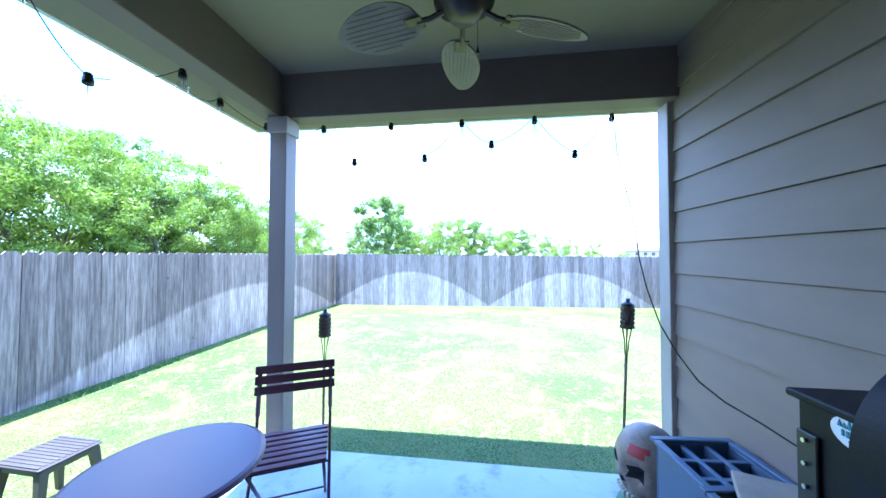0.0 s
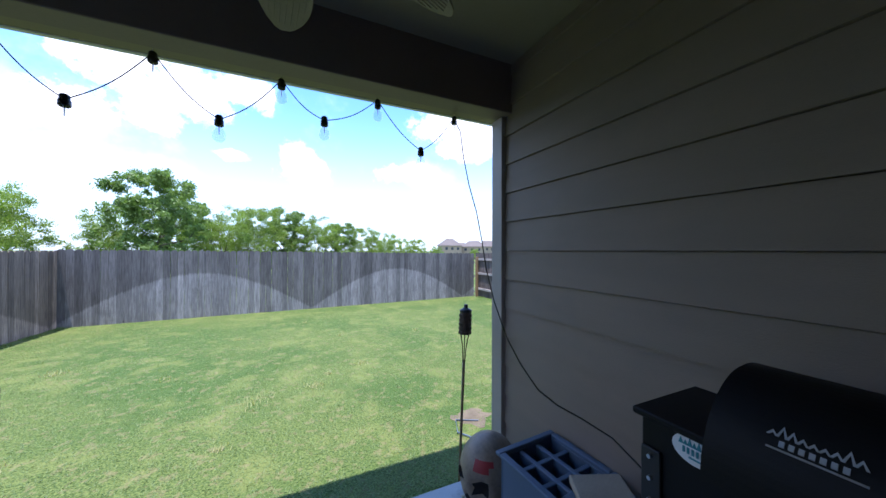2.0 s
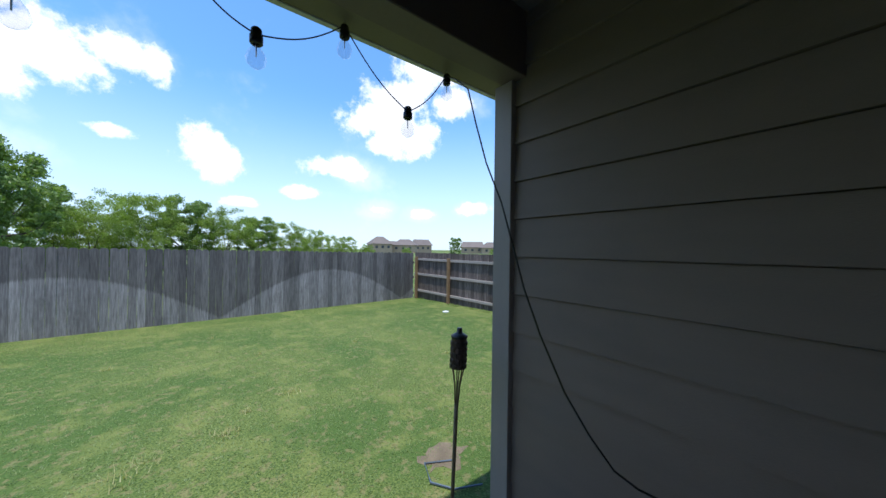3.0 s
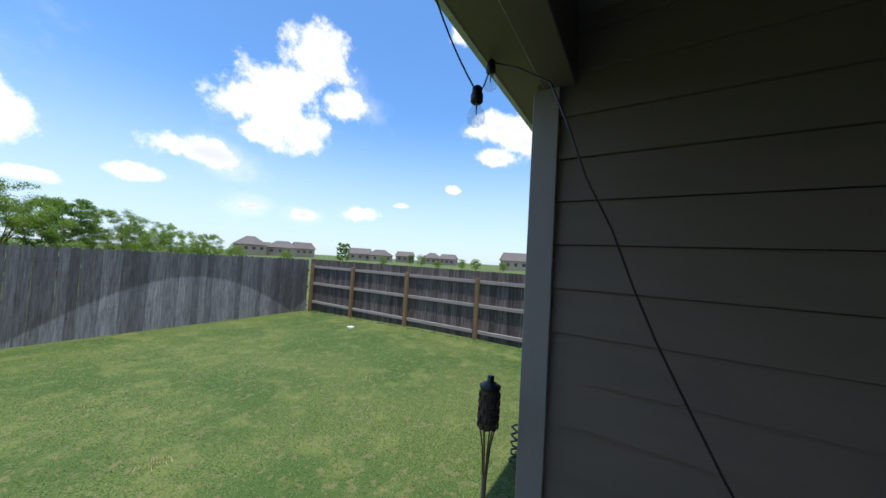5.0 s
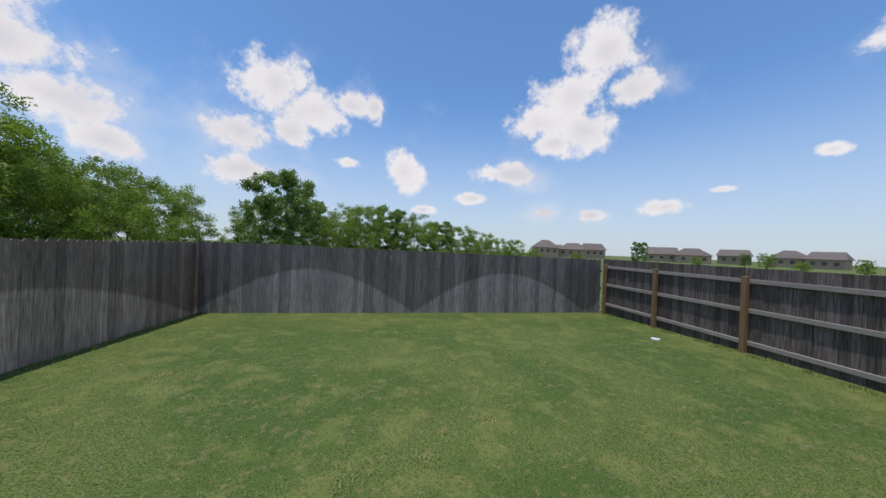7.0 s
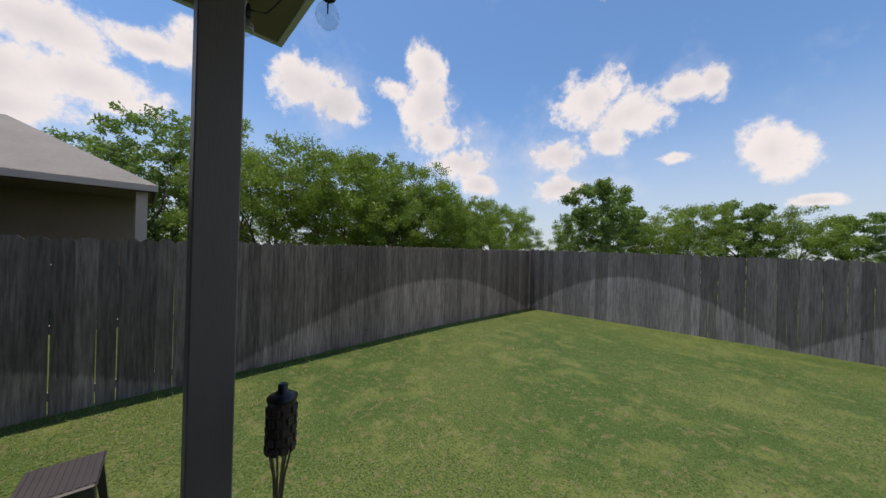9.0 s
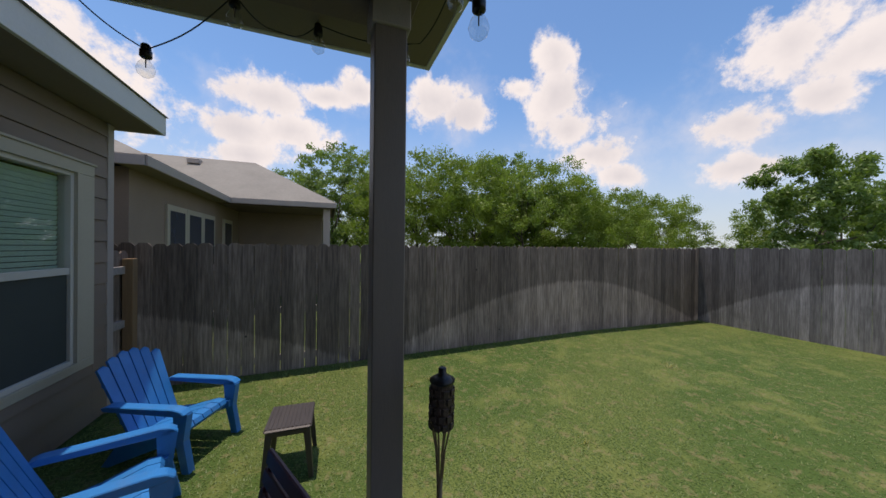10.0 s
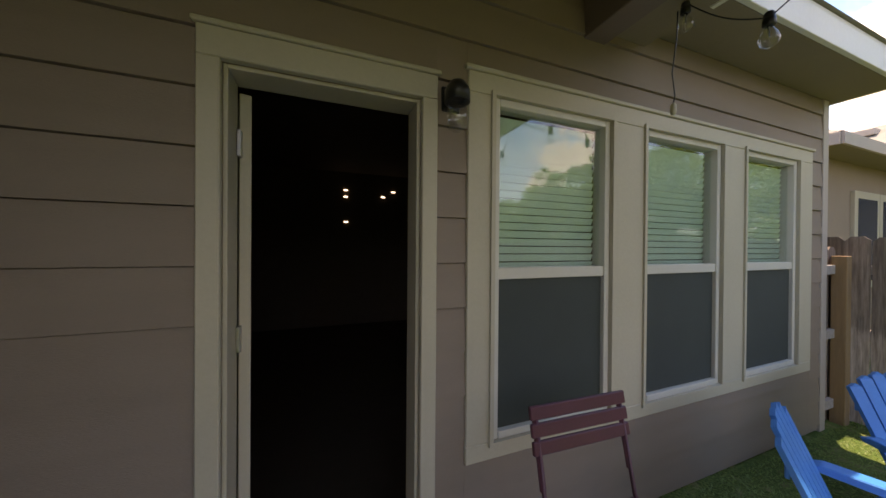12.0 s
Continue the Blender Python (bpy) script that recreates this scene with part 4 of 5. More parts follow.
for sx in (-0.19, 0.19):
    for y in (0.10, 0.60):
        part("leg", boxm((sx - 0.02, y - 0.02, -0.04), (sx + 0.02, y + 0.02, 0.80), 0.003), BLACK, grill)
part("bottom_shelf", boxm((-0.19, 0.08, 0.2), (0.19, 0.62, 0.215), 0.003), BLACK, grill)
part("front_shelf", boxm((-0.44, 0.10, 0.66), (-0.24, 0.62, 0.675), 0.003), BLACK, grill)
part("chimney", lathe(bmesh.new(), [(0.045, 1.15), (0.045, 1.255), (0.07, 1.26), (0.07, 1.275), (0.0, 1.28)], 20, pose(0.06, 0.20, 0)), STEEL, grill, "steel chimney cap")
for i, (y0, y1) in enumerate(((0.30, 0.42), (0.36, 0.22), (0.44, 0.5))):
    cable("twine", [(-0.56, 0.22 + y0 * 0.9, 0.757), (-0.60, 0.22 + (y0 + y1) * 0.45, 0.76), (-0.64, 0.22 + y1 * 0.9, 0.755), (-0.68, 0.25 + y1 * 0.9, 0.754)], 0.003, ROPE, "loose pale twine on the grill's front shelf", "twine")


# ---- storage tray, bin, board, skull ----
def open_tray(name, w, d, h, label, m, cells=(1, 1), mat=GREYBLUE, floor_z=0.03):
    t = thing(name, label, "storage bin", m=m)
    part("bottom", boxm((-w / 2 + 0.012, -d / 2 + 0.012, 0), (w / 2 - 0.012, d / 2 - 0.012, 0.02), 0.003), mat, t)
    for lo, hi in (((-w / 2, -d / 2, 0), (w / 2, -d / 2 + 0.012, h)), ((-w / 2, d / 2 - 0.012, 0), (w / 2, d / 2, h)), ((-w / 2, -d / 2 + 0.012, 0), (-w / 2 + 0.012, d / 2 - 0.012, h)), ((w / 2 - 0.012, -d / 2 + 0.012, 0), (w / 2, d / 2 - 0.012, h))):
        part("side", boxm(lo, hi, 0.003), mat, t)
    bm = bmesh.new()
    for lo, hi in (((-w / 2 - 0.02, -d / 2 - 0.02, h), (w / 2 + 0.02, -d / 2 + 0.014, h + 0.02)), ((-w / 2 - 0.02, d / 2 - 0.014, h), (w / 2 + 0.02, d / 2 + 0.02, h + 0.02)), ((-w / 2 - 0.02, -d / 2 + 0.014, h), (-w / 2 + 0.014, d / 2 - 0.014, h + 0.02)), ((w / 2 - 0.014, -d / 2 + 0.014, h), (w / 2 + 0.02, d / 2 - 0.014, h + 0.02))):
        box(bm, lo, hi, 0.004)
    part("rim", bm, mat, t)
    for i in range(1, cells[0]):
        x = -w / 2 + i * w / cells[0]
        part("divider", boxm((x - 0.012, -d / 2 + 0.013, h - 0.10), (x + 0.012, d / 2 - 0.013, h - 0.004), 0.003), mat, t)
    for j in range(1, cells[1]):
        y = -d / 2 + j * d / cells[1]
        part("divider", boxm((-w / 2 + 0.013, y - 0.012, h - 0.10), (w / 2 - 0.013, y + 0.012, h - 0.008), 0.003), mat, t)
    return t


open_tray("organizer_bin", 0.34, 0.36, 0.58, "blue-grey plastic organiser bin with divided top tray, beside the grill", pose(-0.215, 1.56, 0.0, 0, 0, 4), (3, 3))
open_tray("storage_bin", 0.28, 0.26, 0.62, "blue-grey plastic storage bin in front of the organiser", pose(-0.27, 1.22, 0.0, 0, 0, 8), (1, 1))
board = boxm((-0.10, -0.12, 0), (0.10, 0.12, 0.035), 0.004, pose(0, 0, 0, 3, -4, -28))
tagged(part("board", board, CARDBOARD, at=pose(-0.27, 1.24, 0.646)), "worn tan board lying across the storage bin", "board")

skull = bmesh.new()
bmesh.ops.create_uvsphere(skull, u_segments=32, v_segments=22, radius=1)
for v in skull.verts:
    x, y, z = v.co
    face = max(0.0, -x)
    sx = 0.165 if x < 0 else 0.19
    nx, ny, nz = x * sx, y * 0.165, z * 0.22
    if z < -0.05:
        ny *= 1 - 0.28 * min(1, -z) * (0.4 + face)
        nx *= 1 - 0.12 * min(1, -z)
    for ey in (-0.42, 0.42):
        d = ((y - ey) / 0.27) ** 2 + ((z - 0.02) / 0.24) ** 2
        if x < 0 and d < 1:
            nx += 0.085 * (1 - d)
    d = (y / 0.14) ** 2 + ((z + 0.34) / 0.16) ** 2
    if x < 0 and d < 1:
        nx += 0.06 * (1 - d)
    v.co = (nx, ny, nz)
for k in range(9):
    a = (k - 4) * 0.022
    box(skull, (-0.150 + abs(a) * 0.35, a - 0.009, -0.160), (-0.115 + abs(a) * 0.3, a + 0.009, -0.128), 0.004)
ob = part("skull_ornament", skull, SKULLM, None, smooth=True, at=pose(-0.33, 1.95, 0.33, 0, 0, 14))
for mat in (SOCKET, REDM, TEETH):
    ob.data.materials.append(mat)
for pl in ob.data.polygons:
    x, y, z = pl.center
    y, z = y / 0.165, z / 0.22
    if x < 0 and min(((y - e) / 0.23) ** 2 + ((z - 0.02) / 0.19) ** 2 for e in (-0.42, 0.42)) < 1 or (x < -0.05 and (y / 0.1) ** 2 + ((z + 0.32) / 0.12) ** 2 < 1):
        pl.material_index = 1
    elif x < 0.02 and ((y + 0.42) / 0.24) ** 2 + ((z - 0.55) / 0.15) ** 2 < 1:
        pl.material_index = 2
    elif len(pl.vertices) == 4 and x < -0.10 and -0.78 < z < -0.54:
        pl.material_index = 3
tagged(ob, "weathered tan skull garden ornament on the slab, beside the organiser bin", "ornament")
base = lathe(bmesh.new(), [(0.16, 0.0), (0.17, 0.03), (0.15, 0.10), (0.12, 0.145), (0.0, 0.147)], 20)
tagged(part("ornament_base", base, GREENM, smooth=True, at=pose(-0.33, 1.95, 0.0)), "mossy green base under the skull ornament", "ornament base")

# ---- neighbour's house ----
nb = thing("neighbour_house", "tan single-storey house with shingle hip roof, behind the fence", "house", m=pose(0, 0, 0))
NWALL = material("neighbour_wall", (0.25, 0.19, 0.145), 0.8, var=0.1, scale=2, fine=40, bump=0.1)
part("wall", boxm((-18.5, -8.6, -0.2), (-6.95, -0.6, 2.58), 0.004), NWALL, nb)
part("wall", boxm((-18.5, -0.6, -0.2), (-12.6, 1.8, 2.58), 0.004), NWALL, nb)
part("patio_column", boxm((-10.80, 1.86, -0.2), (-10.62, 2.04, 2.55), 0.004), TRIM, nb)
part("ceiling", boxm((-12.6, -0.6, 2.55), (-10.6, 2.1, 2.58)), BEAM, nb)
hip("roof", -15.2, -10.43, -5.6, 2.2, 2.70, 1.45, SHINGLE, "", nb, 2.4)
hip("roof", -19.0, -6.65, -9.0, -0.28, 2.702, 2.2, SHINGLE, "", nb, 4.2)
for lo, hi in (((-10.42, -0.30, 2.56), (-6.66, -0.27, 2.695)), ((-6.67, -9.0, 2.56), (-6.64, -0.30, 2.695)), ((-10.45, -0.30, 2.56), (-10.42, 2.17, 2.695)), ((-15.2, 2.17, 2.56), (-10.42, 2.20, 2.695))):
    part("fascia", boxm(lo, hi, 0.003), TRIM, nb)
part("soffit", boxm((-10.45, -0.6, 2.56), (-6.67, -0.30, 2.57)), SOFFIT, nb)
for x in (-8.35, -9.15, -9.95, -11.4):
    w = part("window", boxm((x - 0.39, -0.60, 0.9), (x + 0.39, -0.56, 2.2), 0.003), CASING, nb)
    part("pane", boxm((x - 0.29, -0.559, 1.0), (x + 0.29, -0.552, 2.1)), FARGLASS, w)
part("vent", boxm((-12.55, -1.8, 3.86), (-12.25, -1.5, 4.0), 0.01), TRIM, nb)

# ---- distant houses ----
rng = random.Random(5)


def far_house(az, dist, w, h, roofh, turn):
    a = radians(az)
    x, y = -1.4 + dist * math.sin(a), 2.2 + dist * math.cos(a)
    m = pose(x, y, -0.38, 0, 0, -az + turn)
    hs = thing("distant_house", "distant tan suburban house with a grey roof beyond the fields", "house", "distant houses", m)
    h, w, roofh = h * 0.8, w * 0.8, roofh * 1.35
    part("wall", boxm((-w / 2, -4, 0), (w / 2, 4, h), 0.02), FARWALL, hs)
    hip("roof", -w / 2 - 0.6, w / 2 + 0.6, -4.6, 4.6, h + 0.01, roofh, FARROOF, "", hs, 1.2 if int(az) % 2 else 3.8)
    for k in range(3):
        xx = (k - 1) * w * 0.3
        part("window", boxm((xx - 0.6, -4.06, h - 2.0), (xx + 0.6, -4.0, h - 0.8), 0.01), FARGLASS, hs)


for az, d, w, h, r, turn in ((26, 150, 12, 5.4, 2.6, 20), (30.5, 155, 14, 4.9, 2.2, -10), (33.5, 170, 12, 5.2, 2.4, 15), (43, 170, 15, 4.2, 2.3, 0), (46.5, 165, 14, 4.0, 2.2, 12), (51, 180, 13, 4.6, 2.0, 0), (56, 175, 12, 4.3, 2.2, 10), (59, 170, 11, 4.2, 2.0, -12),
                             (71, 120, 12, 4.6, 2.3, 8), (75, 135, 14, 4.2, 2.0, 0), (79, 130, 12, 4.0, 2.0, 5), (90, 140, 13, 4.4, 2.1, 0), (27.5, 190, 12, 4.8, 2.2, 0)):
    far_house(az, d, w, h, r, turn)
pole = rod(bmesh.new(), (-8.5 - 8, 50, -0.5), (-8.5 - 8, 50, 4.6), 0.1, 0.07, 6)
tagged(part("utility_pole", pole, BARK), "thin wooden utility pole beyond the fence", "utility pole")


# ---- trees ----
def leaf_cloud(rs, blobs, count, size, squash=0.75):
    """Leaf sprays as small bent quads, thick on the blobs' shells and thinned by a lumpy field."""
    w = np.array([b[3] ** 2 for b in blobs])
    pick = rs.choice(len(blobs), size=count, p=w / w.sum())
    c = np.array([b[:3] for b in blobs])[pick]
    r = np.array([b[3] for b in blobs])[pick]
    d = rs.normal(size=(count, 3))
    d /= np.linalg.norm(d, axis=1)[:, None]
    rad = r * (0.25 + 1.0 * rs.random_sample(count) ** 0.8)
    lump = 1 + 0.22 * np.sin(d[:, 0] * 5 + pick) * np.cos(d[:, 1] * 6 + 2 * pick) + 0.12 * np.sin(d[:, 2] * 11 + pick)
    p = c + d * (rad * lump)[:, None] * np.array([1, 1, squash])
    ax = rs.normal(size=(count, 3))
    ax /= np.linalg.norm(ax, axis=1)[:, None]
    up = np.cross(ax, d + rs.normal(size=(count, 3)) * 0.6)
    up /= np.linalg.norm(up, axis=1)[:, None]
    s = size * (0.6 + 0.8 * rs.random_sample(count))[:, None]
    a, b = ax * s, up * s * 0.42
    verts = np.stack([p - a, p + b, p + a, p - b], axis=1).reshape(-1, 3)
    faces = np.arange(count * 4).reshape(-1, 4)
    me = bpy.data.meshes.new("crown")
    me.from_pydata(verts.tolist(), [], faces.tolist())
    return me


def limb(bm, rs, a, direction, length, r, depth, tips):
    p, d = Vector(a), Vector(direction).normalized()
    steps = 4
    for i in range(steps):
        q = p + d * (length / steps)
        r2 = r * (1 - 0.16)
        rod(bm, p, q, r, r2, 6 if depth < 2 else 4)
        p, r = q, r2
        d = (d + Vector((rs.normal() * 0.16, rs.normal() * 0.16, rs.normal() * 0.08))).normalized()
    tips.append(p)
    if depth < 2:
        for k in range(3):
            nd = (d + Vector((rs.normal() * 0.55, rs.normal() * 0.55, 0.15 + rs.normal() * 0.25))).normalized()
            limb(bm, rs, p, nd, length * 0.68, r * 0.72, depth + 1, tips)


def tree(name, label, height, spread, seed, leafmat, count, leaf, trunks=1, low=0.25, group=""):
    rs = np.random.RandomState(seed)
    t = thing(name, label, "tree", group)
    bm = bmesh.new()
    tips = []
    for k in range(trunks):
        a = 2 * math.pi * k / trunks + rs.random_sample()
        lean = 0.35 if trunks > 1 else 0.06
        limb(bm, rs, (0.12 * math.cos(a) * (trunks > 1), 0.12 * math.sin(a) * (trunks > 1), 0), (lean * math.cos(a), lean * math.sin(a), 1), height * 0.33, height * 0.02 / math.sqrt(trunks) + 0.03, 0, tips)
    part("trunk", bm, BARK, t, smooth=True)
    blobs = []
    for i in range(190):
        a, u = rs.random_sample() * 2 * math.pi, rs.random_sample()
        z = height * (low + (0.88 - low) * rs.random_sample())
        k = (z / height - low) / (0.95 - low)
        reach = spread * (0.55 + 0.45 * math.sin(math.pi * min(1, k * 0.8 + 0.15))) * math.sqrt(u) * 0.85
        blobs.append((reach * math.cos(a), reach * math.sin(a), z, spread * (0.04 + 0.10 * rs.random_sample())))
    blobs += [(p.x, p.y, p.z, spread * 0.13) for p in tips[::2]]
    me = leaf_cloud(rs, blobs, count, leaf)
    me.materials.append(leafmat)
    cr = new("crown", me)
    cr.parent = t
    return t


mesq_a = tree("mesquite_tree", "bright green feathery mesquite tree behind the fence", 6.0, 2.9, 3, LEAF_MESQUITE, 42000, 0.046, 4, 0.12, "mesquite trees")
mesq_b = tree("mesquite_tree", "bright green feathery mesquite tree behind the fence", 6.0, 3.1, 8, LEAF_MESQUITE, 42000, 0.046, 4, 0.10, "mesquite trees")
oak = tree("oak_tree", "tall dark green broadleaf tree behind the fence", 6.0, 2.2, 12, LEAF_OAK, 24000, 0.065, 1, 0.14, "broadleaf trees")
elm = tree("hackberry_tree", "open-crowned dark green tree beside the neighbour's house", 6.0, 2.1, 21, LEAF_OAK, 15000, 0.062, 3, 0.2, "broadleaf trees")


def put_tree(src, az, dist, height, turn, first=False):
    a = radians(az)
    m = pose(-1.3 + dist * math.sin(a), 2.0 + dist * math.cos(a), -0.3, 0, 0, turn)
    scale = height / 6.0
    o = src if first else copy_thing(src, m)
    o.matrix_basis = m
    o.scale = (scale,) * 3


put_tree(oak, -20, 17.5, 6.0, 0, True)
put_tree(mesq_a, -67, 15.0, 6.6, 0, True)
put_tree(mesq_b, -55, 15.5, 6.7, 0, True)
put_tree(elm, -88, 17.5, 8.0, 0, True)
NEAR_TREES = ((mesq_a, -46, 16, 5.2, 120), (mesq_b, -38.5, 17, 5.0, 40), (mesq_b, -76, 15.5, 7.3, 200), (mesq_a, -61, 19, 7.6, 250), (mesq_b, -50, 20, 6.6, 300), (elm, -94, 20, 6.8, 120), (mesq_a, -82, 20, 7.4, 20), (elm, -57, 17, 7.4, 60),
              (mesq_b, -42, 20, 5.8, 170), (mesq_a, -34, 21, 5.0, 210), (mesq_b, -12.5, 20, 4.7, 130), (mesq_a, -7, 22, 5.2, 60), (oak, -2.5, 24, 5.4, 90), (mesq_b, 2, 24, 4.9, 220), (oak, 6.5, 26, 4.6, 200), (mesq_a, 11, 27, 4.3, 150),
              (mesq_b, 15.5, 30, 4.0, 10), (mesq_a, 20, 34, 3.5, 280), (mesq_a, -23.5, 20, 4.2, 330), (oak, -16.5, 22, 5.4, 120))
FAR_TREES = ((oak, 40, 80, 5.6, 0), (oak, 52, 110, 4.0, 40), (mesq_b, 54, 112, 4.4, 90), (mesq_b, 64, 90, 3.6, 0), (mesq_a, 61.5, 92, 3.2, 30), (mesq_b, 69, 95, 3.2, 60), (mesq_b, 24, 50, 2.9, 50), (mesq_b, 31, 65, 2.6, 80), (mesq_a, 47, 75, 2.4, 130), (mesq_b, 57, 80, 2.4, 10), (mesq_a, 74, 80, 2.6, 200))
for src, az, d, h, turn in NEAR_TREES + FAR_TREES:
    put_tree(src, az, d, h, turn)


# ---- lawn detail ----
def grass():
    rs = np.random.RandomState(4)
    u = rs.random_sample(220000)
    y = 0.05 + 11.9 * u ** 1.35
    p = np.column_stack([-6.0 + 10.4 * rs.random_sample(len(u)), y])
    q = np.column_stack([-3.0 + 3.1 * rs.random_sample(9000), 2.36 + 0.5 * rs.random_sample(9000) ** 1.5])
    p = np.concatenate([p, q])
    p = p[~((p[:, 0] > -3.01) & (p[:, 0] < 0.0) & (p[:, 1] < 2.375))]
    p = p[~((p[:, 0] > -0.02) & (p[:, 1] < 2.36))]
    p = p[~((p[:, 0] > -5.3) & (p[:, 1] < 0.02))]
    bare = ((p[:, 0] - 0.28) / 0.3) ** 2 + ((p[:, 1] - 3.2) / 0.22) ** 2
    p = p[(bare > 1) | (rs.random_sample(len(p)) < 0.5)]
    n = len(p)
    z = np.where(p[:, 1] < 6.5, -0.1, -0.1 - 0.03 * (p[:, 1] - 6.5))
    near_edge = np.clip(1 - (p[:, 1] - 2.25) / 0.3, 0, 1) * (p[:, 1] > 2.25) * (p[:, 0] > -3.1)
    h = 0.006 + 0.008 * rs.random_sample(n) + 0.035 * near_edge * rs.random_sample(n)
    a = rs.random_sample(n) * 2 * np.pi
    w = 0.002 + 0.0025 * rs.random_sample(n)
    dx, dy = np.cos(a) * w, np.sin(a) * w
    reach = 0.016 + 0.018 * rs.random_sample(n)
    turn = a + np.pi / 2
    v = np.empty((n, 3, 3))
    v[:, 0] = np.column_stack([p[:, 0] - dx, p[:, 1] - dy, z + 0.001])
    v[:, 1] = np.column_stack([p[:, 0] + dx, p[:, 1] + dy, z + 0.001])
    v[:, 2] = np.column_stack([p[:, 0] + reach * np.cos(turn), p[:, 1] + reach * np.sin(turn), z + h])
    me = bpy.data.meshes.new("grass")
    me.from_pydata(v.reshape(-1, 3).tolist(), [], np.arange(n * 3).reshape(-1, 3).tolist())
    me.materials.append(GRASSBLADE)
    tagged(new("grass", me), "short mown grass blades with dry tips", "grass", kind="stuff")


grass()
bm = bmesh.new()
rs = random.Random(9)
n = 22
ring = [bm.verts.new((0.28 + 0.26 * (0.45 + 0.7 * rs.random()) * math.cos(2 * math.pi * i / n), 3.2 + 0.2 * (0.45 + 0.7 * rs.random()) * math.sin(2 * math.pi * i / n), -0.0985)) for i in range(n)]
mid = bm.verts.new((0.28, 3.2, -0.092))
for i in range(n):
    bm.faces.new((ring[i], ring[(i + 1) % n], mid))
structure("soil_patch", bm, DIRT, "bare reddish soil patch in the lawn")
tagged(part("valve_cover", lathe(bmesh.new(), [(0.09, 0), (0.09, 0.025), (0.0, 0.03)], 14), WHITEP, at=pose(4.08, 8.05, ground_z(8.05))), "small pale round valve cover in the lawn", "valve cover")



def tuft(x, y, r, n, seed, bm=None):
    """A pale seed-head or dry clump: thin bent blades in one mesh."""
    rs = random.Random(seed)
    bm = bm or bmesh.new()
    for k in range(n):
        a, d = rs.uniform(0, 6.28), r * rs.random()
        px, py = x + d * math.cos(a), y + d * math.sin(a)
        h, l, b = rs.uniform(0.02, 0.07), rs.uniform(0.01, 0.05), rs.uniform(0, 6.28)
        z = ground_z(py)
        w = 0.004
        v = [bm.verts.new(q) for q in ((px - w * math.sin(b), py + w * math.cos(b), z), (px + w * math.sin(b), py - w * math.cos(b), z), (px + l * math.cos(b), py + l * math.sin(b), z + h))]
        bm.faces.new(v)
    return bm


weeds = bmesh.new()
for k, (x, y, r, n) in enumerate(((-0.5, 5.15, 0.12, 60), (-1.75, 4.4, 0.2, 50), (-1.15, 4.6, 0.15, 60), (-0.95, 4.95, 0.06, 30), (-4.3, 6.4, 0.14, 60), (-2.9, 5.6, 0.08, 25), (0.9, 6.7, 0.07, 25), (-0.6, 6.9, 0.06, 20),
                                  (-4.9, 2.9, 0.10, 50), (-5.0, 3.15, 0.08, 40), (-2.4, 7.4, 0.08, 25), (1.9, 5.2, 0.07, 25), (-3.4, 4.0, 0.1, 30), (-1.9, 3.6, 0.08, 25), (2.6, 7.6, 0.1, 25), (-1.2, 8.6, 0.1, 30))):
    tuft(x, y, r, n, 40 + k, weeds)
tagged(part("weed_clumps", weeds, DRYBLADE), "pale dry weed clumps standing out of the mown lawn", "weeds", kind="stuff")
bm = bmesh.new()
for k in range(110):
    rs = random.Random(200 + k)
    y = rs.uniform(-0.2, 11.2)
    if k % 2:
        x, y = 5.02 + rs.uniform(-0.12, 0.05), rs.uniform(3.5, 11.0)
    else:
        x = -5.80 - 0.054 * y + 0.1 + rs.uniform(0, 0.06)
    tuft(x, y, 0.14, 40, 300 + k, bm)
fringe = part("grass_tufts", bm, GRASSBLADE)
tagged(fringe, "longer uncut green grass along the foot of the fences", "grass", kind="stuff")

# hoses and pot behind the wall's end
pts = []
for k in range(70):
    a = k * 0.42
    rr = 0.15 + 0.03 * math.sin(k * 1.7)
    pts.append((1.35 + rr * math.cos(a), 2.69 + rr * math.sin(a) * 0.8, -0.07 + 0.0045 * k))
cable("garden_hose", pts, 0.009, BLACKGLOSS, "coiled black garden hose on the grass by the wall", "hose")
cable("garden_hose", [(0.3, 2.75, -0.07), (0.12, 2.85, -0.085), (0.02, 3.0, -0.085), (0.1, 3.2, -0.088), (0.3, 3.1, -0.088)], 0.007, GREYBLUE, "thin grey hose end in the grass", "hose")


# ---- fences ----
def picket_mesh(w, z0, z1, dog, seed):
    r = random.Random(seed)
    bm = bmesh.new()
    c = 0.035 if dog else 0.004
    t = 0.016
    jl, jr = r.uniform(-0.004, 0.004), r.uniform(-0.004, 0.004)
    poly = [(-w / 2 + jl, z0), (w / 2 + jr, z0), (w / 2 + jr, z1 - c), (w / 2 - c, z1), (-w / 2 + c, z1), (-w / 2 + jl, z1 - c)]
    prism(bm, poly, "y", -t / 2, t / 2)
    me = bpy.data.meshes.new("picket")
    bm.to_mesh(me)
    bm.free()
    return me


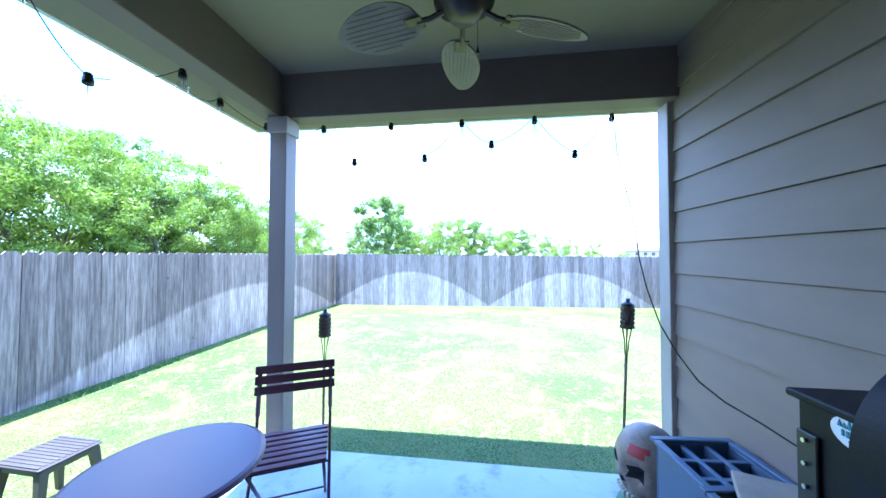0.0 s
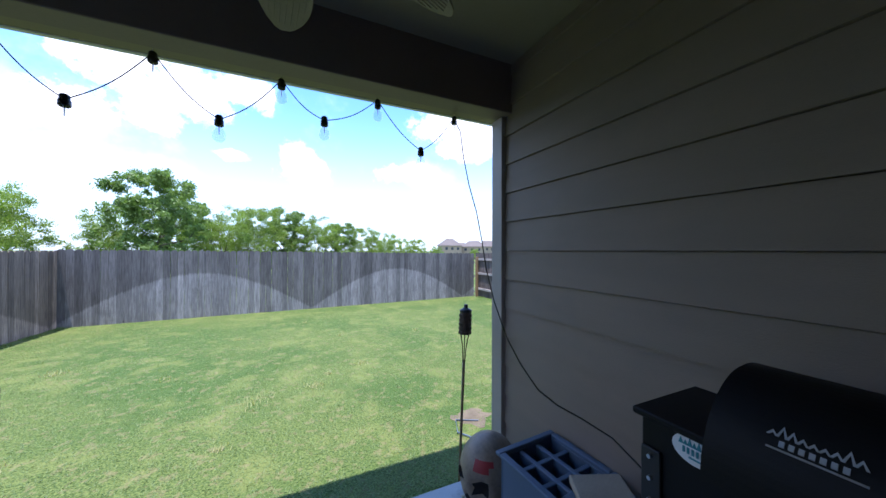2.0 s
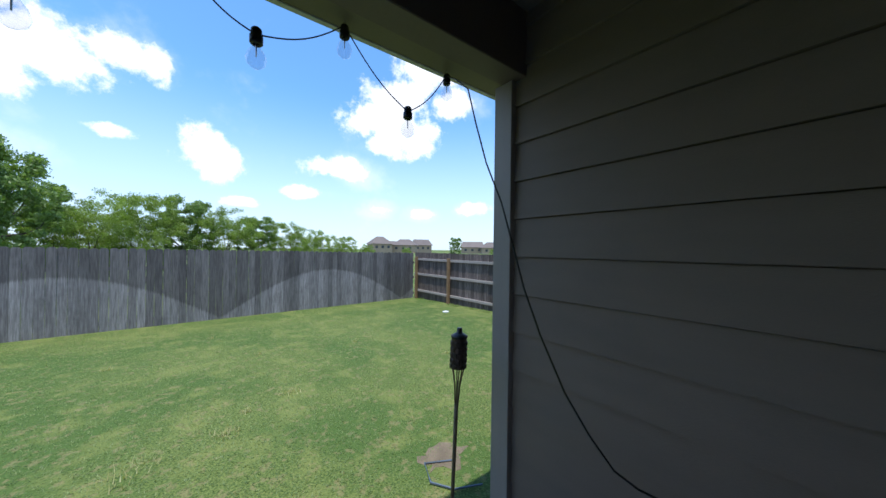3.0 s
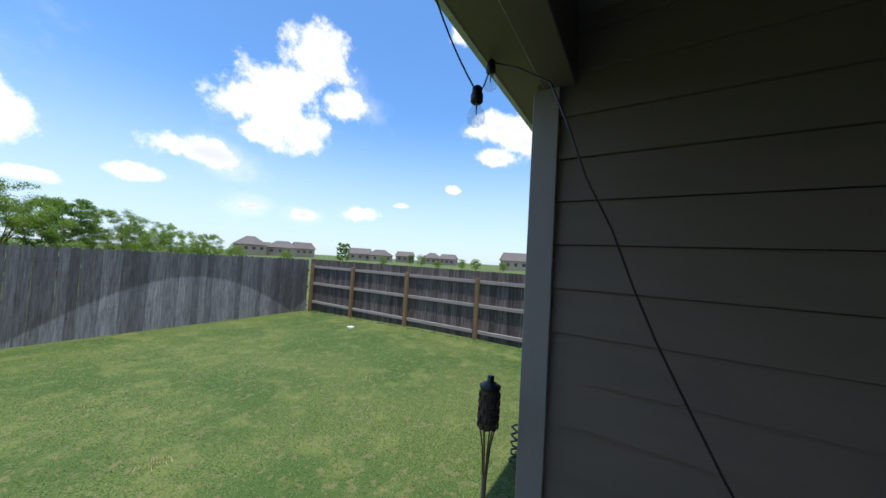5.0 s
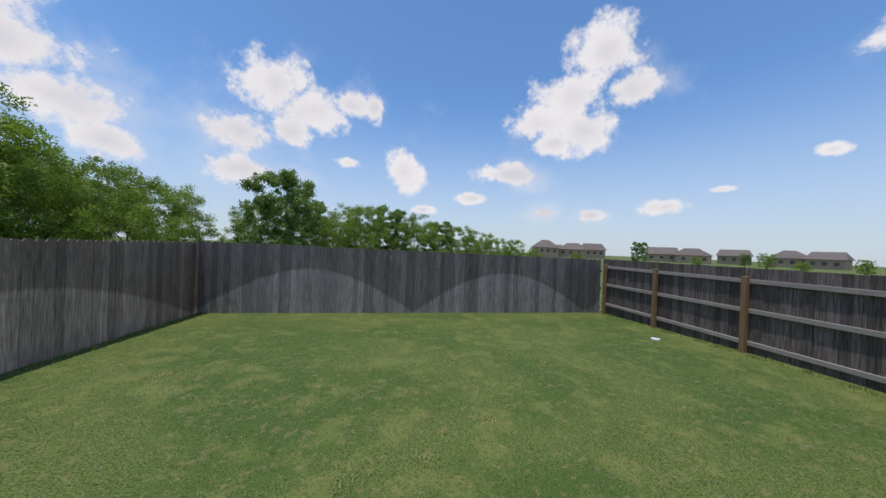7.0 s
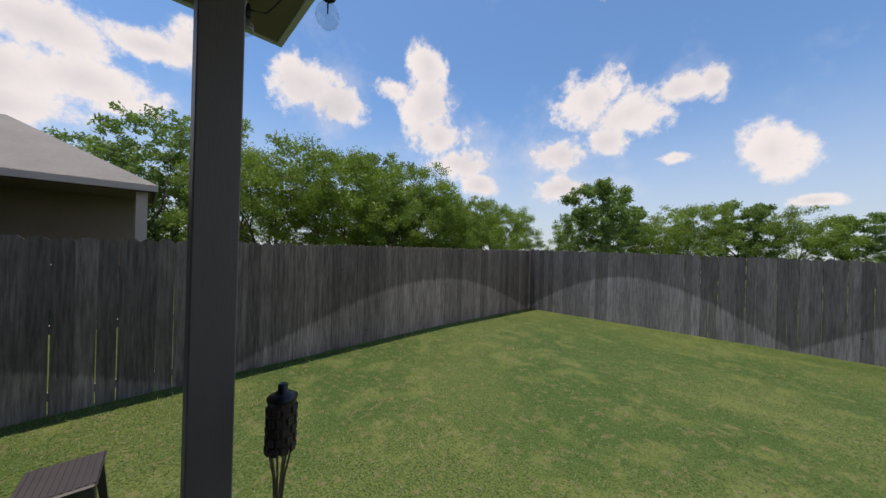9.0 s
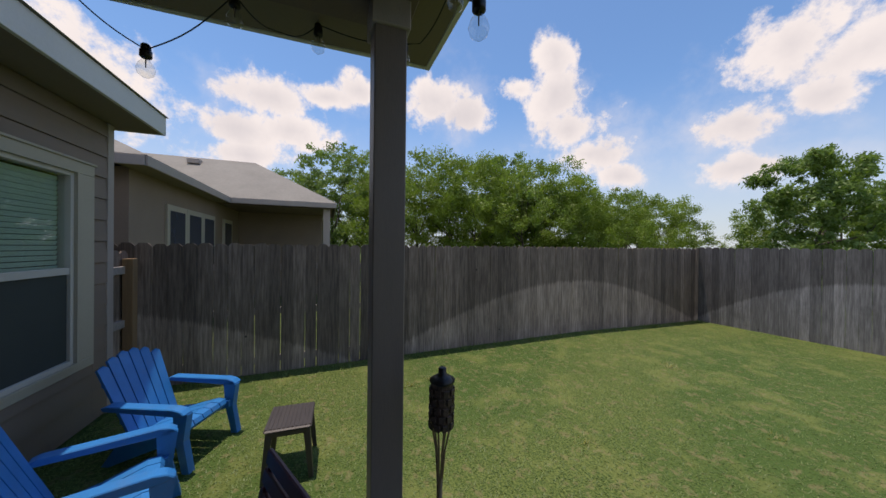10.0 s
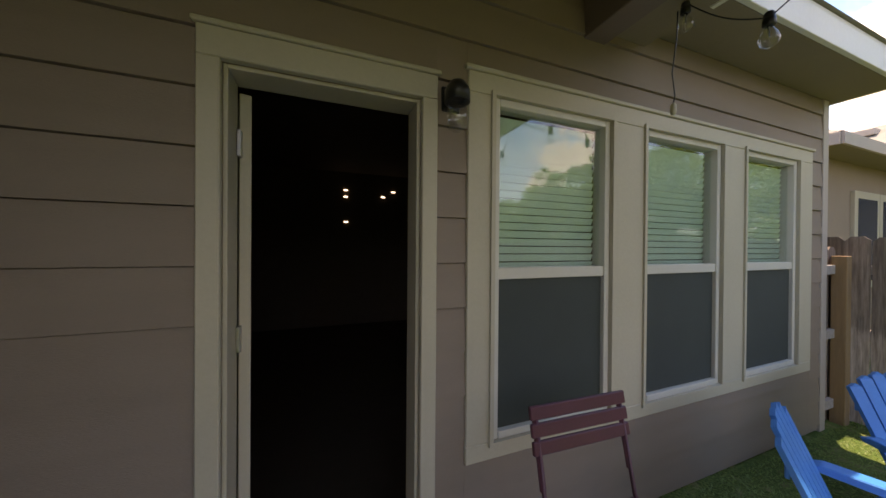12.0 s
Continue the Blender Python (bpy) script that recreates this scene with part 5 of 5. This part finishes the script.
def fence_run(name, label, a, b, top, mat, pitch=0.143, face=1, dog=True, drop=0.0):
    a, b = Vector(a), Vector(b)
    L = (b - a).length
    ang = math.atan2(b.y - a.y, b.x - a.x)
    f = thing(name, label, "fence", m=pose(a.x, a.y, 0, 0, 0, math.degrees(ang)), kind="structure")
    r = random.Random(name)
    n = int(L / pitch)
    meshes = {}
    for i in range(n):
        s = (i + 0.5) * pitch
        y = (a + (b - a) * (s / L)).y
        gz = round(ground_z(y), 2)
        var = r.randint(0, 3)
        dip = round(drop * s / L, 2)
        key = (gz, var, dip)
        if key not in meshes:
            me = picket_mesh(0.1405, gz - 0.01, top - dip + (0.0, 0.006, -0.005, 0.003)[var], dog, int(-gz * 100) * 4 + var)
            me.materials.append(mat)
            meshes[key] = me
        o = new("picket", meshes[key])
        o.parent = f
        o.matrix_basis = pose(s, r.uniform(-0.003, 0.003), 0, r.uniform(-0.25, 0.25), r.uniform(-0.25, 0.25), r.uniform(-1.2, 1.2))
    k = -1 if face > 0 else 1
    gz = ground_z((a.y + b.y) / 2)
    for z in (gz + 0.17, gz + 0.78, gz + 1.34):
        part("rail", boxm((0, k * 0.012 if k > 0 else -0.05, z - 0.04), (L, 0.05 if k > 0 else -0.012, z + 0.04), 0.003), RAILWOOD, f)
    return f, ang, k


fence_run("west_fence", "weathered grey cedar privacy fence with dog-ear pickets", (-6.38, 10.55), (-5.72, -1.6), 1.555, PICKET_W, face=1, drop=0.03)
fence_run("north_fence", "weathered grey cedar privacy fence with stained uneven boards", (-6.38, 10.55), (5.10, 11.35), 1.58, PICKET_N, face=-1, drop=0.10)
fe, ang, k = fence_run("east_fence", "weathered cedar fence seen from its rail side", (5.14, 11.35), (5.30, -0.5), 1.49, PICKET_E, face=1, dog=False)
for y in (11.15, 9.22, 7.15, 5.07, 3.0, 0.95):
    p = part("post", boxm((-0.045, -0.045, -0.4), (0.045, 0.045, 1.33), 0.004), POSTWOOD, fe, "brown cedar fence post")
    p.matrix_basis = pose(11.35 - y, -0.085, 0)
gf, ang, k = fence_run("side_fence", "short weathered cedar fence beside the house corner", (-5.76, -0.06), (-5.40, -0.06), 1.44, PICKET_W, face=-1)
p = part("post", boxm((-0.045, -0.045, -0.4), (0.045, 0.045, 1.36), 0.004), POSTWOOD, gf, "brown cedar fence post")
p.matrix_basis = pose(0.10, 0.07, 0)


# ---- lap siding boards ----
def lap_boards(parent, axis, regions, z_first, step=0.197, top=2.95, plane=0.0):
    """Tilted lap boards. axis: 'x' for boards running along x on the plane y = 0, 'y' for boards along y on x = 0."""
    z = z_first
    while z < top - 0.02:
        zt = min(z + step - 0.002, top)
        for a0, a1, zb, zu in regions:
            lo, hi = max(z, zb), min(zt, zu)
            if hi - lo < 0.015:
                continue
            bm = bmesh.new()
            f0, f1 = 0.012 - 0.010 * (lo - z) / step, 0.012 - 0.010 * (hi - z) / step
            if axis == "x":
                prism(bm, [(-0.0135, lo), (f0 + 0.003, lo), (f1, hi - 0.002), (-0.0135, hi - 0.002)], "x", a0, a1)
            else:
                prism(bm, [(0.0135, lo), (-f0 - 0.003, lo), (-f1, hi - 0.002), (0.0135, hi - 0.002)], "y", a0, a1)
            part("siding_board", bm, SIDING, parent)
        z += step


lap_boards(wall_east, "y", [(0.012, 2.234, 0.0, 2.84)], 2.175 - 11 * 0.197)
lap_boards(wall_south, "x", [(D0 + 0.0685, 0.0, -0.08, 2.95), (W0 + 0.0005, D1 - 0.0685, -0.08, 2.95), (D1 - 0.068, D0 + 0.068, DT + 0.1185, 2.95), (W1, W0, -0.08, WB - 0.0005),
                                (W1, W0, WT + 0.0005, 2.655), (CORNER + 0.0705, W1 - 0.0005, -0.08, 2.655)], 1.933 - 11 * 0.197)
